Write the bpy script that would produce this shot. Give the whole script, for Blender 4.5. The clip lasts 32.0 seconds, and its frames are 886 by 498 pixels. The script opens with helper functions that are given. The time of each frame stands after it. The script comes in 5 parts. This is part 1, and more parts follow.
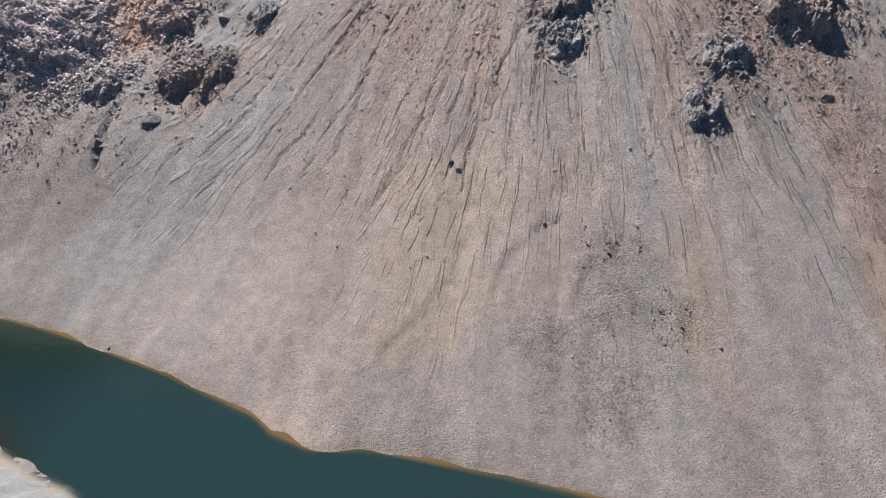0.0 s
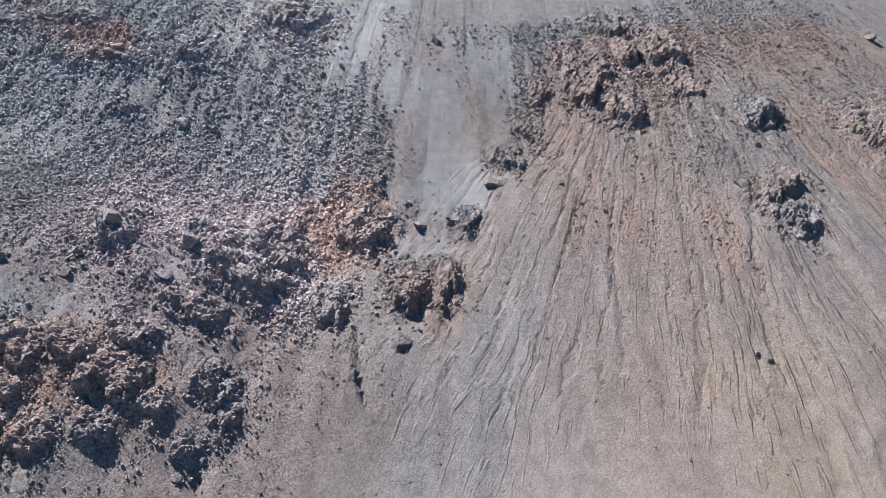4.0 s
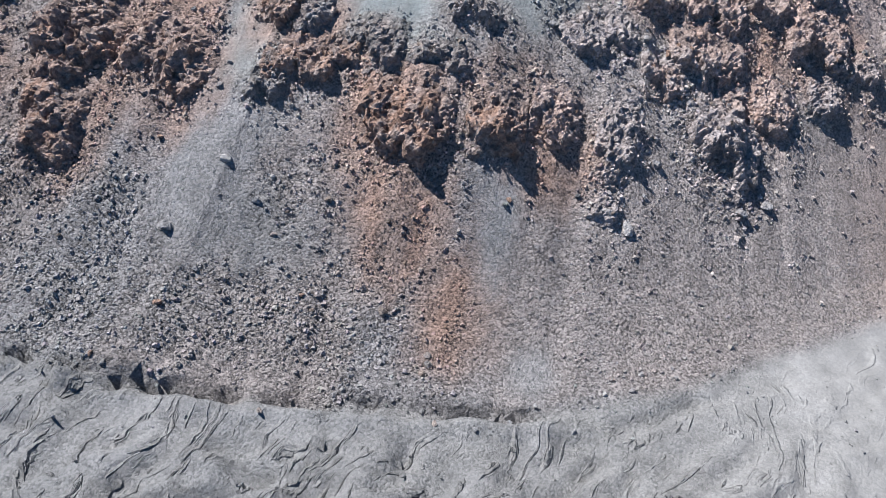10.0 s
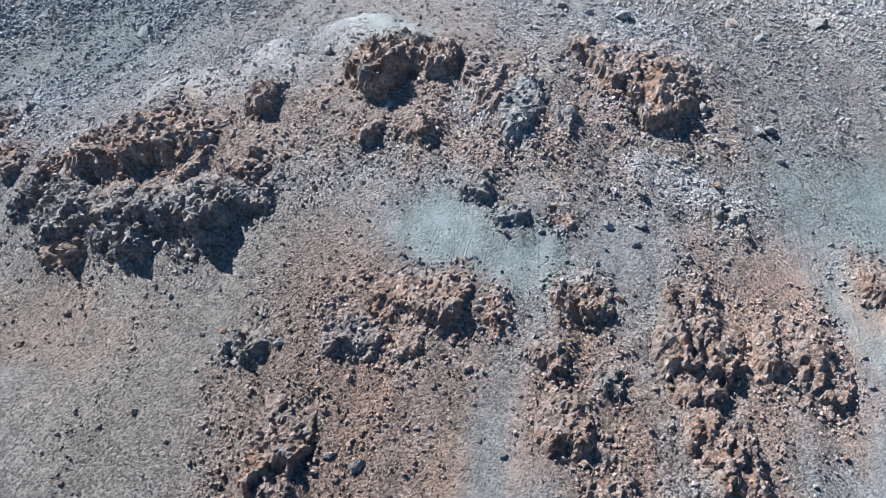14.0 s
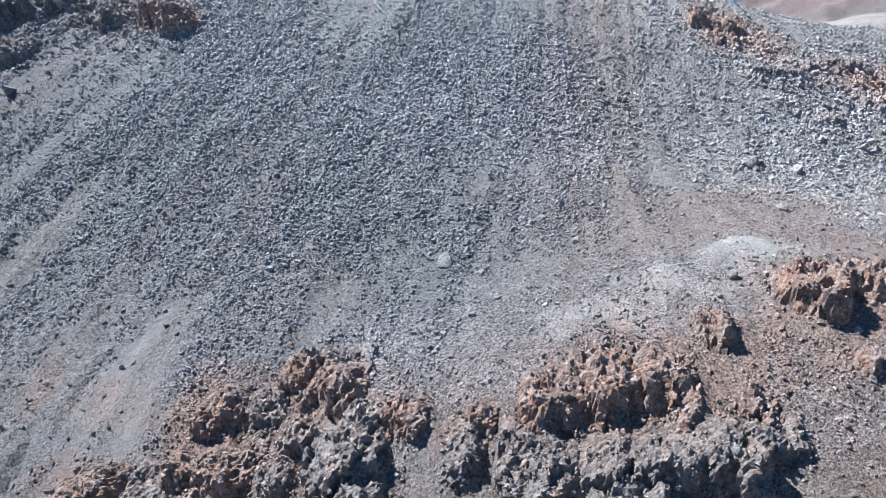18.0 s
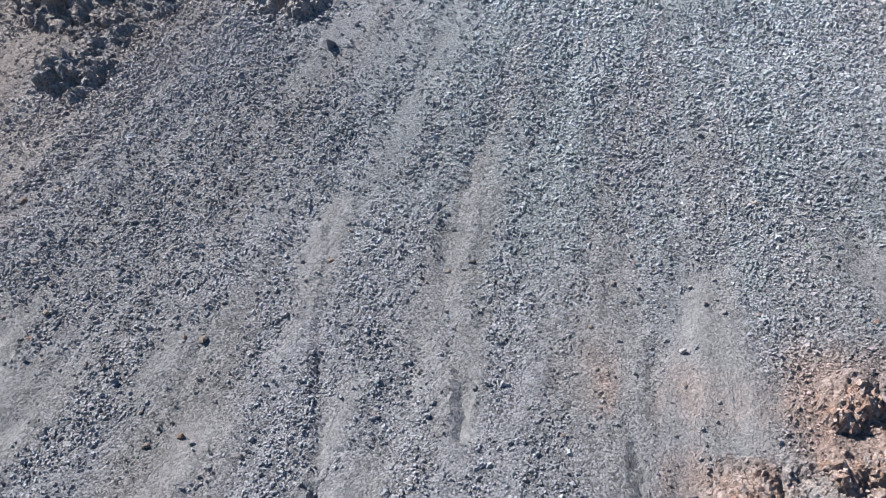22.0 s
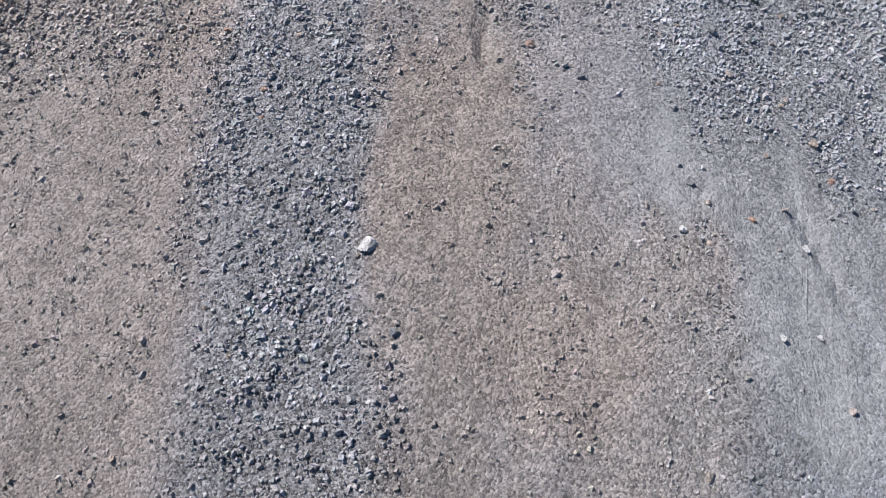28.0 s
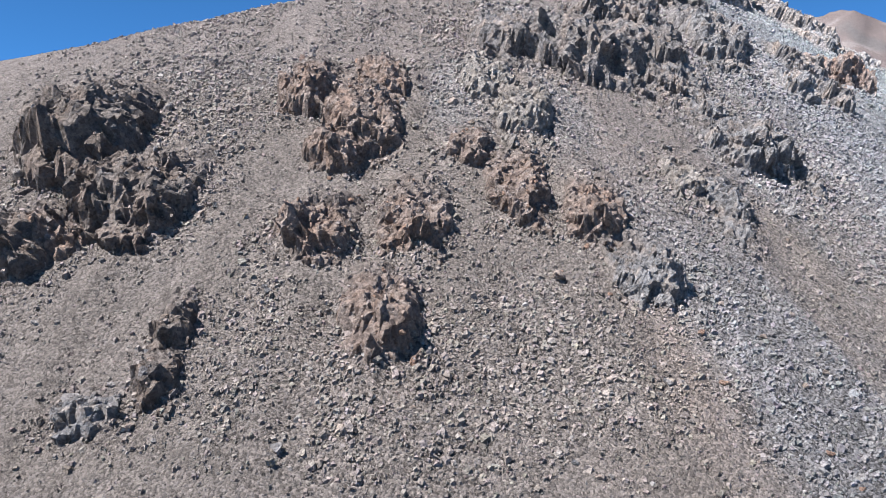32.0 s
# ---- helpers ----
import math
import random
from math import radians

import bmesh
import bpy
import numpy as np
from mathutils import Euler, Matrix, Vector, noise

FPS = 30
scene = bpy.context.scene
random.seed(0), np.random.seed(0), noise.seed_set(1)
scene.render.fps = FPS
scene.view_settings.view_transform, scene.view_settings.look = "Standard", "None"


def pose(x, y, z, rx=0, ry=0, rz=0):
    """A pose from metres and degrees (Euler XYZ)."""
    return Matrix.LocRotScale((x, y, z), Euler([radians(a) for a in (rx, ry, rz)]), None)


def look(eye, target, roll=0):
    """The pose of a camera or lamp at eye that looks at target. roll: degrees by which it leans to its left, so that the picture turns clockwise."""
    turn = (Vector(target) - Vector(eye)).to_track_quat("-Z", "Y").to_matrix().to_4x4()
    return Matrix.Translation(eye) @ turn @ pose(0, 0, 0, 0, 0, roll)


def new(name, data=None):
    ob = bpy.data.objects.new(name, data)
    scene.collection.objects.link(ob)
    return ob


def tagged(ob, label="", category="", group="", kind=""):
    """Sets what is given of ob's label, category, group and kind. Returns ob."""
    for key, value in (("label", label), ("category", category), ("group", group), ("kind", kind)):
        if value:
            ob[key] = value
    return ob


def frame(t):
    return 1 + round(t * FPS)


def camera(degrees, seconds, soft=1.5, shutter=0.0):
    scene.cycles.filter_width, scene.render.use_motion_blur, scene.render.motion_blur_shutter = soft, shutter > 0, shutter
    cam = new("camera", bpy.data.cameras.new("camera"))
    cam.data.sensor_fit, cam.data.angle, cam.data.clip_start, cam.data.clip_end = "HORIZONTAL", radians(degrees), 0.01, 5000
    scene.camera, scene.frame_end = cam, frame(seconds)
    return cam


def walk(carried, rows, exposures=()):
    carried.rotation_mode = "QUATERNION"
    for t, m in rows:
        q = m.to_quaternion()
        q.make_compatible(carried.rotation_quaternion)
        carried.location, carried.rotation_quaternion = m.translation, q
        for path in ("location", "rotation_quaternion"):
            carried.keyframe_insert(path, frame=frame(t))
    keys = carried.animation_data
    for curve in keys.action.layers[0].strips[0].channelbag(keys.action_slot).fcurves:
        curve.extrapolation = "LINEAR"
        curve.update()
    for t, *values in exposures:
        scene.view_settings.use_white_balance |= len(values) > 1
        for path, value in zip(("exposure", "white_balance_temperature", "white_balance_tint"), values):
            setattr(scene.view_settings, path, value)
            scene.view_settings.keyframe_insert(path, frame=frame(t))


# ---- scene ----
cam = camera(56.5, 32.0, soft=0.5)
PATH = [
    (0, (89.86, 0.06, 39.74), (-2.80, -22.33, 6.73)),
    (0.5, (85.58, 0.85, 39.65), (-3.67, -23.28, 5.08)),
    (1, (81.37, 1.72, 39.78), (-5.33, -21.32, 2.94)),
    (1.5, (76.89, 2.78, 39.67), (-7.61, -17.78, 2.41)),
    (2, (72.56, 3.79, 39.57), (-8.37, -15.60, 1.89)),
    (2.5, (68.21, 4.74, 39.48), (-8.84, -11.08, 1.80)),
    (4.5, (51.54, 10.46, 36.81), (-12.01, -9.13, 3.01)),
    (5, (47.62, 11.65, 36.36), (-13.17, -16.00, 3.58)),
    (5.5, (43.52, 12.91, 36.40), (-14.73, -17.49, 4.80)),
    (6, (39.51, 14.38, 36.15), (-15.47, -17.53, 5.28)),
    (6.5, (35.83, 15.66, 36.09), (-16.09, -18.23, 5.82)),
    (7, (31.82, 17.08, 36.27), (-17.56, -26.34, 7.13)),
    (7.5, (27.74, 18.76, 36.04), (-18.28, -29.70, 7.50)),
    (8, (23.94, 20.24, 35.91), (-17.73, -30.38, 7.10)),
    (8.5, (20.01, 21.79, 35.80), (-17.66, -33.76, 7.14)),
    (9, (15.70, 23.63, 35.51), (-17.36, -34.27, 6.72)),
    (9.5, (11.83, 25.46, 35.36), (-16.95, -34.54, 5.94)),
    (10, (7.88, 27.23, 35.42), (-16.75, -35.26, 4.96)),
    (10.5, (3.79, 29.12, 35.18), (-17.17, -36.42, 4.49)),
    (11, (0.03, 31.08, 35.31), (-17.25, -39.31, 4.02)),
    (11.5, (-3.82, 33.11, 35.24), (-17.42, -39.71, 3.26)),
    (12, (-7.89, 35.40, 35.26), (-18.14, -37.31, 2.66)),
    (12.5, (-11.75, 37.67, 35.37), (-18.52, -32.93, 1.51)),
    (13, (-15.64, 40.01, 35.18), (-19.37, -27.50, 0.35)),
    (13.5, (-19.19, 42.37, 34.92), (-20.51, -23.93, -0.29)),
    (14, (-22.60, 44.76, 35.04), (-21.89, -19.31, -0.16)),
    (14.5, (-25.75, 47.04, 35.07), (-22.95, -14.86, 0.09)),
    (15, (-29.04, 49.51, 34.93), (-24.51, -8.59, 0.02)),
    (15.5, (-32.28, 52.00, 34.98), (-27.53, -2.53, -0.37)),
    (17.5, (-45.04, 61.16, 35.19), (-31.47, 1.64, -1.74)),
    (18, (-48.34, 63.87, 35.29), (-31.84, -4.51, -0.89)),
    (18.5, (-51.65, 66.70, 35.27), (-32.21, -13.14, 0.06)),
    (19, (-54.66, 69.48, 35.27), (-32.08, -14.62, 0.43)),
    (19.5, (-57.78, 72.32, 35.29), (-32.10, -13.54, 0.42)),
    (20, (-60.88, 75.14, 35.50), (-32.15, -7.28, 0.32)),
    (20.5, (-64.37, 78.31, 35.64), (-32.76, -4.47, 0.28)),
    (21, (-67.37, 81.29, 35.64), (-32.97, -2.70, -0.23)),
    (21.5, (-70.48, 84.31, 35.62), (-33.41, -2.41, -0.79)),
    (22, (-73.49, 87.46, 35.59), (-34.99, -6.86, -1.53)),
    (22.5, (-76.10, 90.37, 35.74), (-35.98, -13.88, -1.70)),
    (23, (-78.85, 93.63, 35.57), (-37.26, -16.34, -1.55)),
    (23.5, (-81.63, 96.95, 35.48), (-37.86, -18.05, -1.37)),
    (24, (-84.34, 100.52, 35.49), (-38.15, -20.12, -1.26)),
    (24.5, (-86.75, 103.85, 35.27), (-38.82, -20.19, -1.17)),
    (25, (-89.04, 107.19, 35.25), (-39.77, -20.44, -1.06)),
    (25.5, (-91.31, 110.61, 35.14), (-41.17, -20.61, -1.25)),
    (27.5, (-100.11, 125.25, 36.39), (-48.88, -22.72, -0.88)),
    (28, (-101.87, 129.05, 36.45), (-50.11, -22.30, -1.19)),
    (28.5, (-103.66, 132.92, 36.59), (-52.20, -16.80, -1.91)),
    (29, (-105.14, 136.65, 36.66), (-54.79, -12.52, -2.49)),
    (29.5, (-106.58, 140.50, 36.79), (-57.25, -10.35, -2.94)),
    (30, (-107.80, 144.07, 36.83), (-59.98, -7.92, -3.00)),
    (30.5, (-108.87, 147.94, 36.84), (-62.88, -5.11, -2.81)),
    (31, (-109.88, 151.87, 36.83), (-65.35, -2.78, -2.35)),
    (31.5, (-110.73, 156.03, 36.77), (-67.61, -0.49, -0.77)),
    (32, (-111.42, 159.90, 36.73), (-69.57, 0.06, -0.22)),
]
# the camera's own exposure and white balance: seconds, stops, kelvin, tint
GRADE = [(0, 1.18, 6500, 10), (2, 1.36, 6350, 10), (5, 1.15, 6180, 12), (6.5, 1.19, 6200, 11), (8.5, 1.22, 6180, 11), (10.5, 1.32, 6150, 11), (12, 1.29, 6150, 11), (13.2, 1.48, 6050, 8), (14.5, 1.45, 5900, 3), (16, 1.42, 5930, 3), (18, 1.47, 6120, 11), (19.5, 1.52, 6260, 11), (25, 1.60, 6450, 12), (28, 1.66, 6300, 12), (30, 1.54, 6320, 12), (32, 1.56, 6450, 12)]
walk(cam, [(t, pose(*eye, 90, 0, yaw) @ pose(0, 0, 0, pitch) @ pose(0, 0, 0, 0, 0, roll)) for t, eye, (yaw, pitch, roll) in PATH], GRADE)

# ---- light ----
SUN_AZ, SUN_EL = 143.0, 56.0          # degrees from +x towards +y, and above the horizon
world = bpy.data.worlds.new("sky_world")
scene.world = world
world.use_nodes = True
wn, wl = world.node_tree.nodes, world.node_tree.links
sky = wn.new("ShaderNodeTexSky")
sky.sky_type, sky.sun_disc = "NISHITA", False
sky.sun_elevation, sky.sun_rotation = radians(SUN_EL), radians(90 - SUN_AZ)
sky.altitude, sky.air_density, sky.dust_density, sky.ozone_density = 4500, 0.7, 0.0, 6.0
deep = wn.new("ShaderNodeMix")
deep.data_type, deep.blend_type = "RGBA", "MULTIPLY"
deep.inputs["Factor"].default_value, deep.inputs["B"].default_value = 1.0, (0.60, 1.22, 1.40, 1.0)   # thin, deep blue mountain air
wl.new(sky.outputs[0], deep.inputs["A"])
wl.new(deep.outputs["Result"], wn["Background"].inputs[0])
wn["Background"].inputs[1].default_value = 0.053
sun_data = bpy.data.lights.new("sun", "SUN")
sun_data.energy, sun_data.angle, sun_data.color = 5.0, radians(0.53), (1.0, 0.965, 0.925)
sun = new("sun", sun_data)
sun_dir = Vector((math.cos(radians(SUN_EL)) * math.cos(radians(SUN_AZ)), math.cos(radians(SUN_EL)) * math.sin(radians(SUN_AZ)), math.sin(radians(SUN_EL))))
sun.matrix_world = look(Vector((0, 100, 300)) , Vector((0, 100, 300)) - sun_dir)

# ---- the landform: a lava dome, its talus and the crater floor ----
CX, CY = 100.0, 235.0                 # the dome's axis; bearings run from -y towards -x
BEARING = [-20, -6, 4, 14, 24, 34, 44, 54, 64, 74, 95]
HEIGHT = [21, 18, 12.5, 11, 19, 26, 28, 31, 38.5, 43, 46]       # of the slope at 180 m from the axis
SLOPE = [0.68, 0.68, 0.64, 0.66, 0.66, 0.62, 0.60, 0.66, 0.72, 0.76, 0.78]
SUMMIT = [70, 66, 62, 62, 53, 56, 78, 96, 80, 58, 42]
LAKE = 6.6
# swells and hollows: bearing, distance, spread in degrees, spread in metres, height
SWELLS = [
    (-7.3, 154, 2.5, 7, 0.84), (-0.6, 154, 2.5, 7, 1.32), (4, 170, 4, 14, -0.92), (7.5, 139, 2.5, 7, -1.48),
    (9.1, 148, 2.5, 7, 2.11), (10.9, 150, 2.5, 7, -2.28), (12.1, 165, 7, 18, -3.41), (14.6, 184, 7, 9, -2.31),
    (14.8, 157, 2.5, 7, -1.59), (18.6, 162, 2.5, 7, 2.09), (21.6, 148, 7, 9, -3.88), (22.5, 171, 4, 14, 1.83),
    (25.6, 186, 2.5, 7, 1.79), (28.7, 204, 4, 8, 0.99), (30.7, 186, 2.5, 7, -0.97), (34.1, 182, 7, 18, 3.21),
]
SWELLS += [
    (35.2, 152, 12, 14, -6.86), (40.9, 187, 2.5, 7, 1.17), (43.7, 173, 4, 8, -1.86), (47.1, 193, 2.5, 7, -2.38),
    (52, 189, 7, 18, -2.47), (58.7, 166, 7, 9, -0.82), (64.8, 201, 4, 8, 1.19), (69.8, 176, 2.5, 7, 1.23),
    (70.3, 185, 7, 18, 2.05), (75.5, 183, 2.5, 7, 0.69),
]
SWELLS += [
    (42.5, 193.5, 4.5, 5, -2.3), (0.5, 173, 4, 9, 0.5), (9, 143, 4, 8, -1.8), (12.3, 167, 2.2, 6, 1.3), (19.4, 157, 4, 6, -1.6),
    (-0.7, 153, 3, 5, -1.2), (16, 184, 2.5, 5, 0.4), (36.3, 200, 2, 4, -1.0), (69.8, 188, 2, 4, -0.8), (72, 199, 2.2, 5, 1.0),
    (66.4, 207.5, 3, 4, 0.9), (58.9, 167, 4, 8, 1.3), (60, 203, 2.5, 4, 0.6), (17.8, 174, 2, 4, 0.8), (38.8, 193, 2, 3.5, -0.7),
]


def blend(a, b, w):
    """The higher of two surfaces, rounded over w metres where they meet."""
    d = np.clip(0.5 + 0.5 * (a - b) / w, 0, 1)
    return b + (a - b) * d + w * d * (1 - d)


def along(th, values):
    """A value by bearing, with rounded corners."""
    return sum(w * np.interp(th + d, BEARING, values) for d, w in ((-5, 0.2), (-2, 0.3), (2, 0.3), (5, 0.2)))


def landform(th, r):
    cone = along(th, HEIGHT) - along(th, SLOPE) * (r - 180)
    floor = 7.5 + 0.9 * np.clip((th - 14) / 14, -0.5, 1.5)
    z = blend(cone, floor + 0 * cone, 2.5)
    for t0, r0, st, sr, h in SWELLS:
        z = z + h * np.exp(-((th - t0) / st) ** 2 - ((r - r0) / sr) ** 2)
    return -blend(-z, -along(th, SUMMIT), 8.0)

# ---- noise on a lattice ----
def lattice(ix, iy, iz, seed):
    h = (ix * 374761393 + iy * 668265263 + iz * 2147483647 + seed * 974711) & 0xFFFFFFFF
    h = ((h ^ (h >> 13)) * 1274126177) & 0xFFFFFFFF
    return ((h ^ (h >> 16)) & 0xFFFFF) / 1048575.0


def grain(x, y, seed=0):
    """Smooth noise from 0 to 1."""
    ix, iy = np.floor(x).astype(np.int64), np.floor(y).astype(np.int64)
    fx, fy = x - ix, y - iy
    fx, fy = fx * fx * (3 - 2 * fx), fy * fy * (3 - 2 * fy)
    a, b = lattice(ix, iy, 0, seed), lattice(ix + 1, iy, 0, seed)
    c, d = lattice(ix, iy + 1, 0, seed), lattice(ix + 1, iy + 1, 0, seed)
    return (a * (1 - fx) + b * fx) * (1 - fy) + (c * (1 - fx) + d * fx) * fy


def fractal(x, y, octaves=4, seed=0, fall=0.5):
    total, size, whole = 0, 1.0, 0.0
    for n in range(octaves):
        total = total + size * grain(x * 2 ** n, y * 2 ** n, seed + 17 * n)
        whole, size = whole + size, size * fall
    return total / whole


def cells(p, seed=0):
    """Nearest and second distance to scattered points in space, the nearest point's random number, and a facet: a plane of random tilt through it."""
    base = np.floor(p).astype(np.int64)
    near, second, tag, facet = np.full(len(p), 9.0), np.full(len(p), 9.0), np.zeros(len(p)), np.zeros(len(p))
    for dx in (-1, 0, 1):
        for dy in (-1, 0, 1):
            for dz in (-1, 0, 1):
                ix, iy, iz = base[:, 0] + dx, base[:, 1] + dy, base[:, 2] + dz
                q = np.stack([ix + lattice(ix, iy, iz, seed), iy + lattice(ix, iy, iz, seed + 1), iz + lattice(ix, iy, iz, seed + 2)], 1)
                off = p - q
                d = np.sqrt((off ** 2).sum(1))
                closer = d < near
                second = np.where(closer, near, np.minimum(second, d))
                tag = np.where(closer, lattice(ix, iy, iz, seed + 3), tag)
                lean_x, lean_y = lattice(ix, iy, iz, seed + 4) - 0.5, lattice(ix, iy, iz, seed + 5) - 0.5
                facet = np.where(closer, 2 * (lean_x * off[:, 0] + lean_y * off[:, 1]), facet)
                near = np.where(closer, d, near)
    return near, second, tag, facet


def ramp(a, b, v):
    t = np.clip((v - a) / (b - a), 0, 1)
    return t * t * (3 - 2 * t)


# ---- zones of the slope: bearing, distance, half width in degrees, half length in metres ----
ZONES = {}


def zone(kind, rows):
    ZONES.setdefault(kind, []).extend(rows)


zone("rust_rock", [
    (-9.2, 152.7, 1.72, 5.5), (-6.3, 149.1, 0.99, 3.5), (-1.1, 153.2, 0.65, 1.5), (-0.5, 153.9, 0.66, 2), (0.7, 132.1, 1.55, 5.8),
    (3.1, 139.5, 0.8, 2.7), (4.2, 132.9, 1.18, 4.4), (6.7, 134, 0.51, 1.6), (7.5, 138.9, 0.52, 3.2), (10.9, 157.7, 0.46, 2.6),
    (12.2, 157.8, 0.64, 2.5), (13.9, 152, 0.95, 1.9), (16.6, 163.1, 0.57, 1.9), (17.8, 168, 0.89, 1.1), (18.7, 174.8, 0.78, 1.6),
    (19.7, 179.7, 0.49, 1.2), (19.9, 174.4, 0.6, 1.2), (21, 175.9, 0.66, 1.5), (21.1, 179.3, 0.81, 1.7), (22, 181.4, 0.44, 1.2),
    (22.3, 177.5, 0.78, 1), (23.8, 186.3, 0.46, 1.3), (24.7, 188.4, 0.5, 1.4), (26.1, 189.6, 0.76, 1.7),
])
zone("rust_rock", [
    (27.4, 187.6, 0.37, 1.1), (27.7, 188.2, 0.33, 1), (28.2, 189, 0.35, 1.5), (28.5, 186.1, 0.37, 1.1), (29.5, 191.1, 0.29, 1.2),
    (30, 190.6, 0.57, 1.8), (30.9, 196.4, 0.36, 1.1), (31, 195.3, 0.37, 1.5), (31.2, 194.8, 0.37, 1.3), (31.3, 191.3, 0.64, 1.6),
    (31.3, 192.6, 0.35, 1.3), (31.4, 189.8, 0.42, 1.5), (31.8, 177.3, 0.78, 2.6), (32.5, 197.4, 0.22, 0.9), (32.7, 176.6, 0.78, 2.5),
    (32.9, 190.7, 0.45, 1), (33, 196, 0.37, 1.1), (33.3, 187.2, 0.22, 0.5), (33.3, 193.7, 0.31, 0.6), (34, 192.2, 0.2, 1),
    (34.7, 134.8, 1.24, 2.8), (34.8, 180.2, 0.5, 1.9), (34.8, 192.3, 0.45, 1.4), (35.1, 194.2, 0.18, 0.5),
])
zone("rust_rock", [
    (35.4, 192, 0.43, 1), (35.8, 184.4, 0.32, 0.8), (36.4, 179.4, 0.93, 1.9), (36.4, 198.5, 0.36, 1.4), (36.6, 184.6, 0.27, 0.7),
    (38.3, 186.9, 0.27, 1.2), (38.7, 182.9, 0.29, 1.2), (39.6, 186.6, 0.46, 1.7), (40.5, 186.1, 0.48, 1.9), 
    (41.2, 187, 0.49, 1.4), (41.2, 191.4, 0.4, 0.5), (42.3, 187.6, 0.25, 0.4),  (43.5, 187, 0.35, 0.9),
    (44.8, 185.1, 0.5, 1.8), (45.4, 184, 0.49, 1.3), (46.2, 188.3, 0.35, 1.2), (46.8, 185.9, 0.42, 1), (46.9, 188.3, 0.45, 1),
    (48.2, 194.4, 0.21, 0.5), (48.4, 190.2, 0.41, 1.4), (56.6, 151.5, 0.97, 2.6), (57, 149.7, 0.76, 2),
])
zone("rust_rock", [
    (68.4, 185.5, 0.42, 1.8), (69.5, 184.3, 0.43, 2.2), (70.2, 182.5, 0.32, 0.9), (71, 187, 0.47, 1.7), (71.3, 192.2, 0.43, 1.8),
    (71.8, 176.5, 0.44, 2.2), (72, 180.7, 0.58, 3), (72.3, 183.4, 0.45, 1.2), (72.3, 188, 0.46, 1.5), (73, 178.1, 0.53, 2.2),
    (75.7, 189.3, 0.41, 0.8),
])
zone("dark_rock", [
    (2.4, 124.8, 1.03, 3.1), (8.6, 143.4, 0.72, 1.6), (14.5, 160.7, 0.68, 2.8), (16.1, 173.6, 0.34, 1.2), (16.5, 172.1, 0.62, 1.4),
    (16.8, 154.3, 0.77, 2.8), (16.8, 162.4, 1.29, 2.2), (16.9, 156.6, 1.41, 2.6), (17.9, 175.7, 0.64, 1.1), (18.6, 177.8, 0.44, 1.2),
    (18.7, 172, 0.69, 1.4), (19.5, 130.7, 1.53, 3.2), (20.7, 182.9, 0.7, 2.5), (22.7, 185.8, 0.41, 2.1), (23.3, 180.6, 0.76, 1.5),
    (25.4, 183.5, 0.44, 0.6), (25.8, 186.5, 0.53, 0.9), (26.7, 186.9, 0.33, 1.2), (27, 186.3, 0.44, 0.8), (28.3, 189.9, 0.32, 1.2),
    (29.5, 138.4, 1.34, 1.1), (31.6, 191.8, 0.2, 0.8), (32.5, 193.9, 0.23, 0.7), (34.6, 186.9, 0.27, 0.5),
])
zone("dark_rock", [
    (35.9, 193.8, 0.42, 0.9), (37.4, 194.5, 0.31, 0.7), (38.2, 188.4, 0.4, 0.8), (38.9, 189.8, 0.51, 1.4),
    (39.7, 189.8, 0.44, 1.2), (40, 190.4, 0.42, 1.1), (40.3, 190.4, 0.4, 0.8), (41.5, 189.7, 0.47, 1.5), (42.5, 188.9, 0.29, 1.1),
    (43.6, 191.1, 0.24, 0.9), (44.1, 189.9, 0.49, 1.6), (44.3, 188, 0.6, 1.8), (45.3, 191.5, 0.33, 0.7), (46.8, 191, 0.34, 0.7),
    (47.2, 191.7, 0.34, 1.1), (47.5, 189.2, 0.36, 1.2), (51.4, 130.4, 0.57, 3.1), (59, 152.8, 0.88, 2.5), (60.2, 161.8, 0.58, 2.2),
    (62, 153, 1.34, 1.9), (62.7, 145.9, 1.8, 2.8), (65.5, 158.3, 1.38, 3.1), (65.5, 163.1, 1.08, 2.9),
])
zone("dark_rock", [
    (65.8, 168.4, 0.55, 3.6), (67.8, 166.8, 1.97, 4), (73.5, 195.9, 0.22, 1.1), (73.6, 193.7, 0.23, 1.3), (74.9, 187.3, 0.76, 2.3),
    (76.2, 189.6, 0.5, 1.8), (76.4, 182.5, 0.91, 3.4),
])
zone("grey_rock", [
    (-5.9, 161.5, 0.71, 1.6), (-4.8, 165.4, 0.45, 1.3), (-4.8, 166.5, 0.55, 1.6), (-2.1, 144, 0.93, 2.1), (-0.8, 157.6, 0.63, 1.8),
    (10.2, 151, 0.42, 1.4), (16.6, 176.7, 0.38, 0.9), (18.8, 159.6, 0.44, 3.2), (20.8, 163.1, 0.75, 4.1), (22.8, 189.4, 0.24, 0.6),
    (23.3, 138.2, 0.97, 1.2), (28, 185.9, 0.33, 1.2), (33.4, 182, 0.24, 1.2), (34, 187.9, 0.27, 0.6),
    (34.1, 181.6, 0.39, 3), (40.4, 189.6, 0.42, 0.8), (41.4, 189.9, 0.53, 1), (43.1, 192.3, 0.47, 1.2), (44.3, 192.4, 0.47, 1.1),
    (45.2, 124.5, 0.84, 3.5), (45.2, 187.3, 0.31, 0.8), (45.4, 189, 0.26, 0.5), (46, 185.4, 0.33, 1),
])
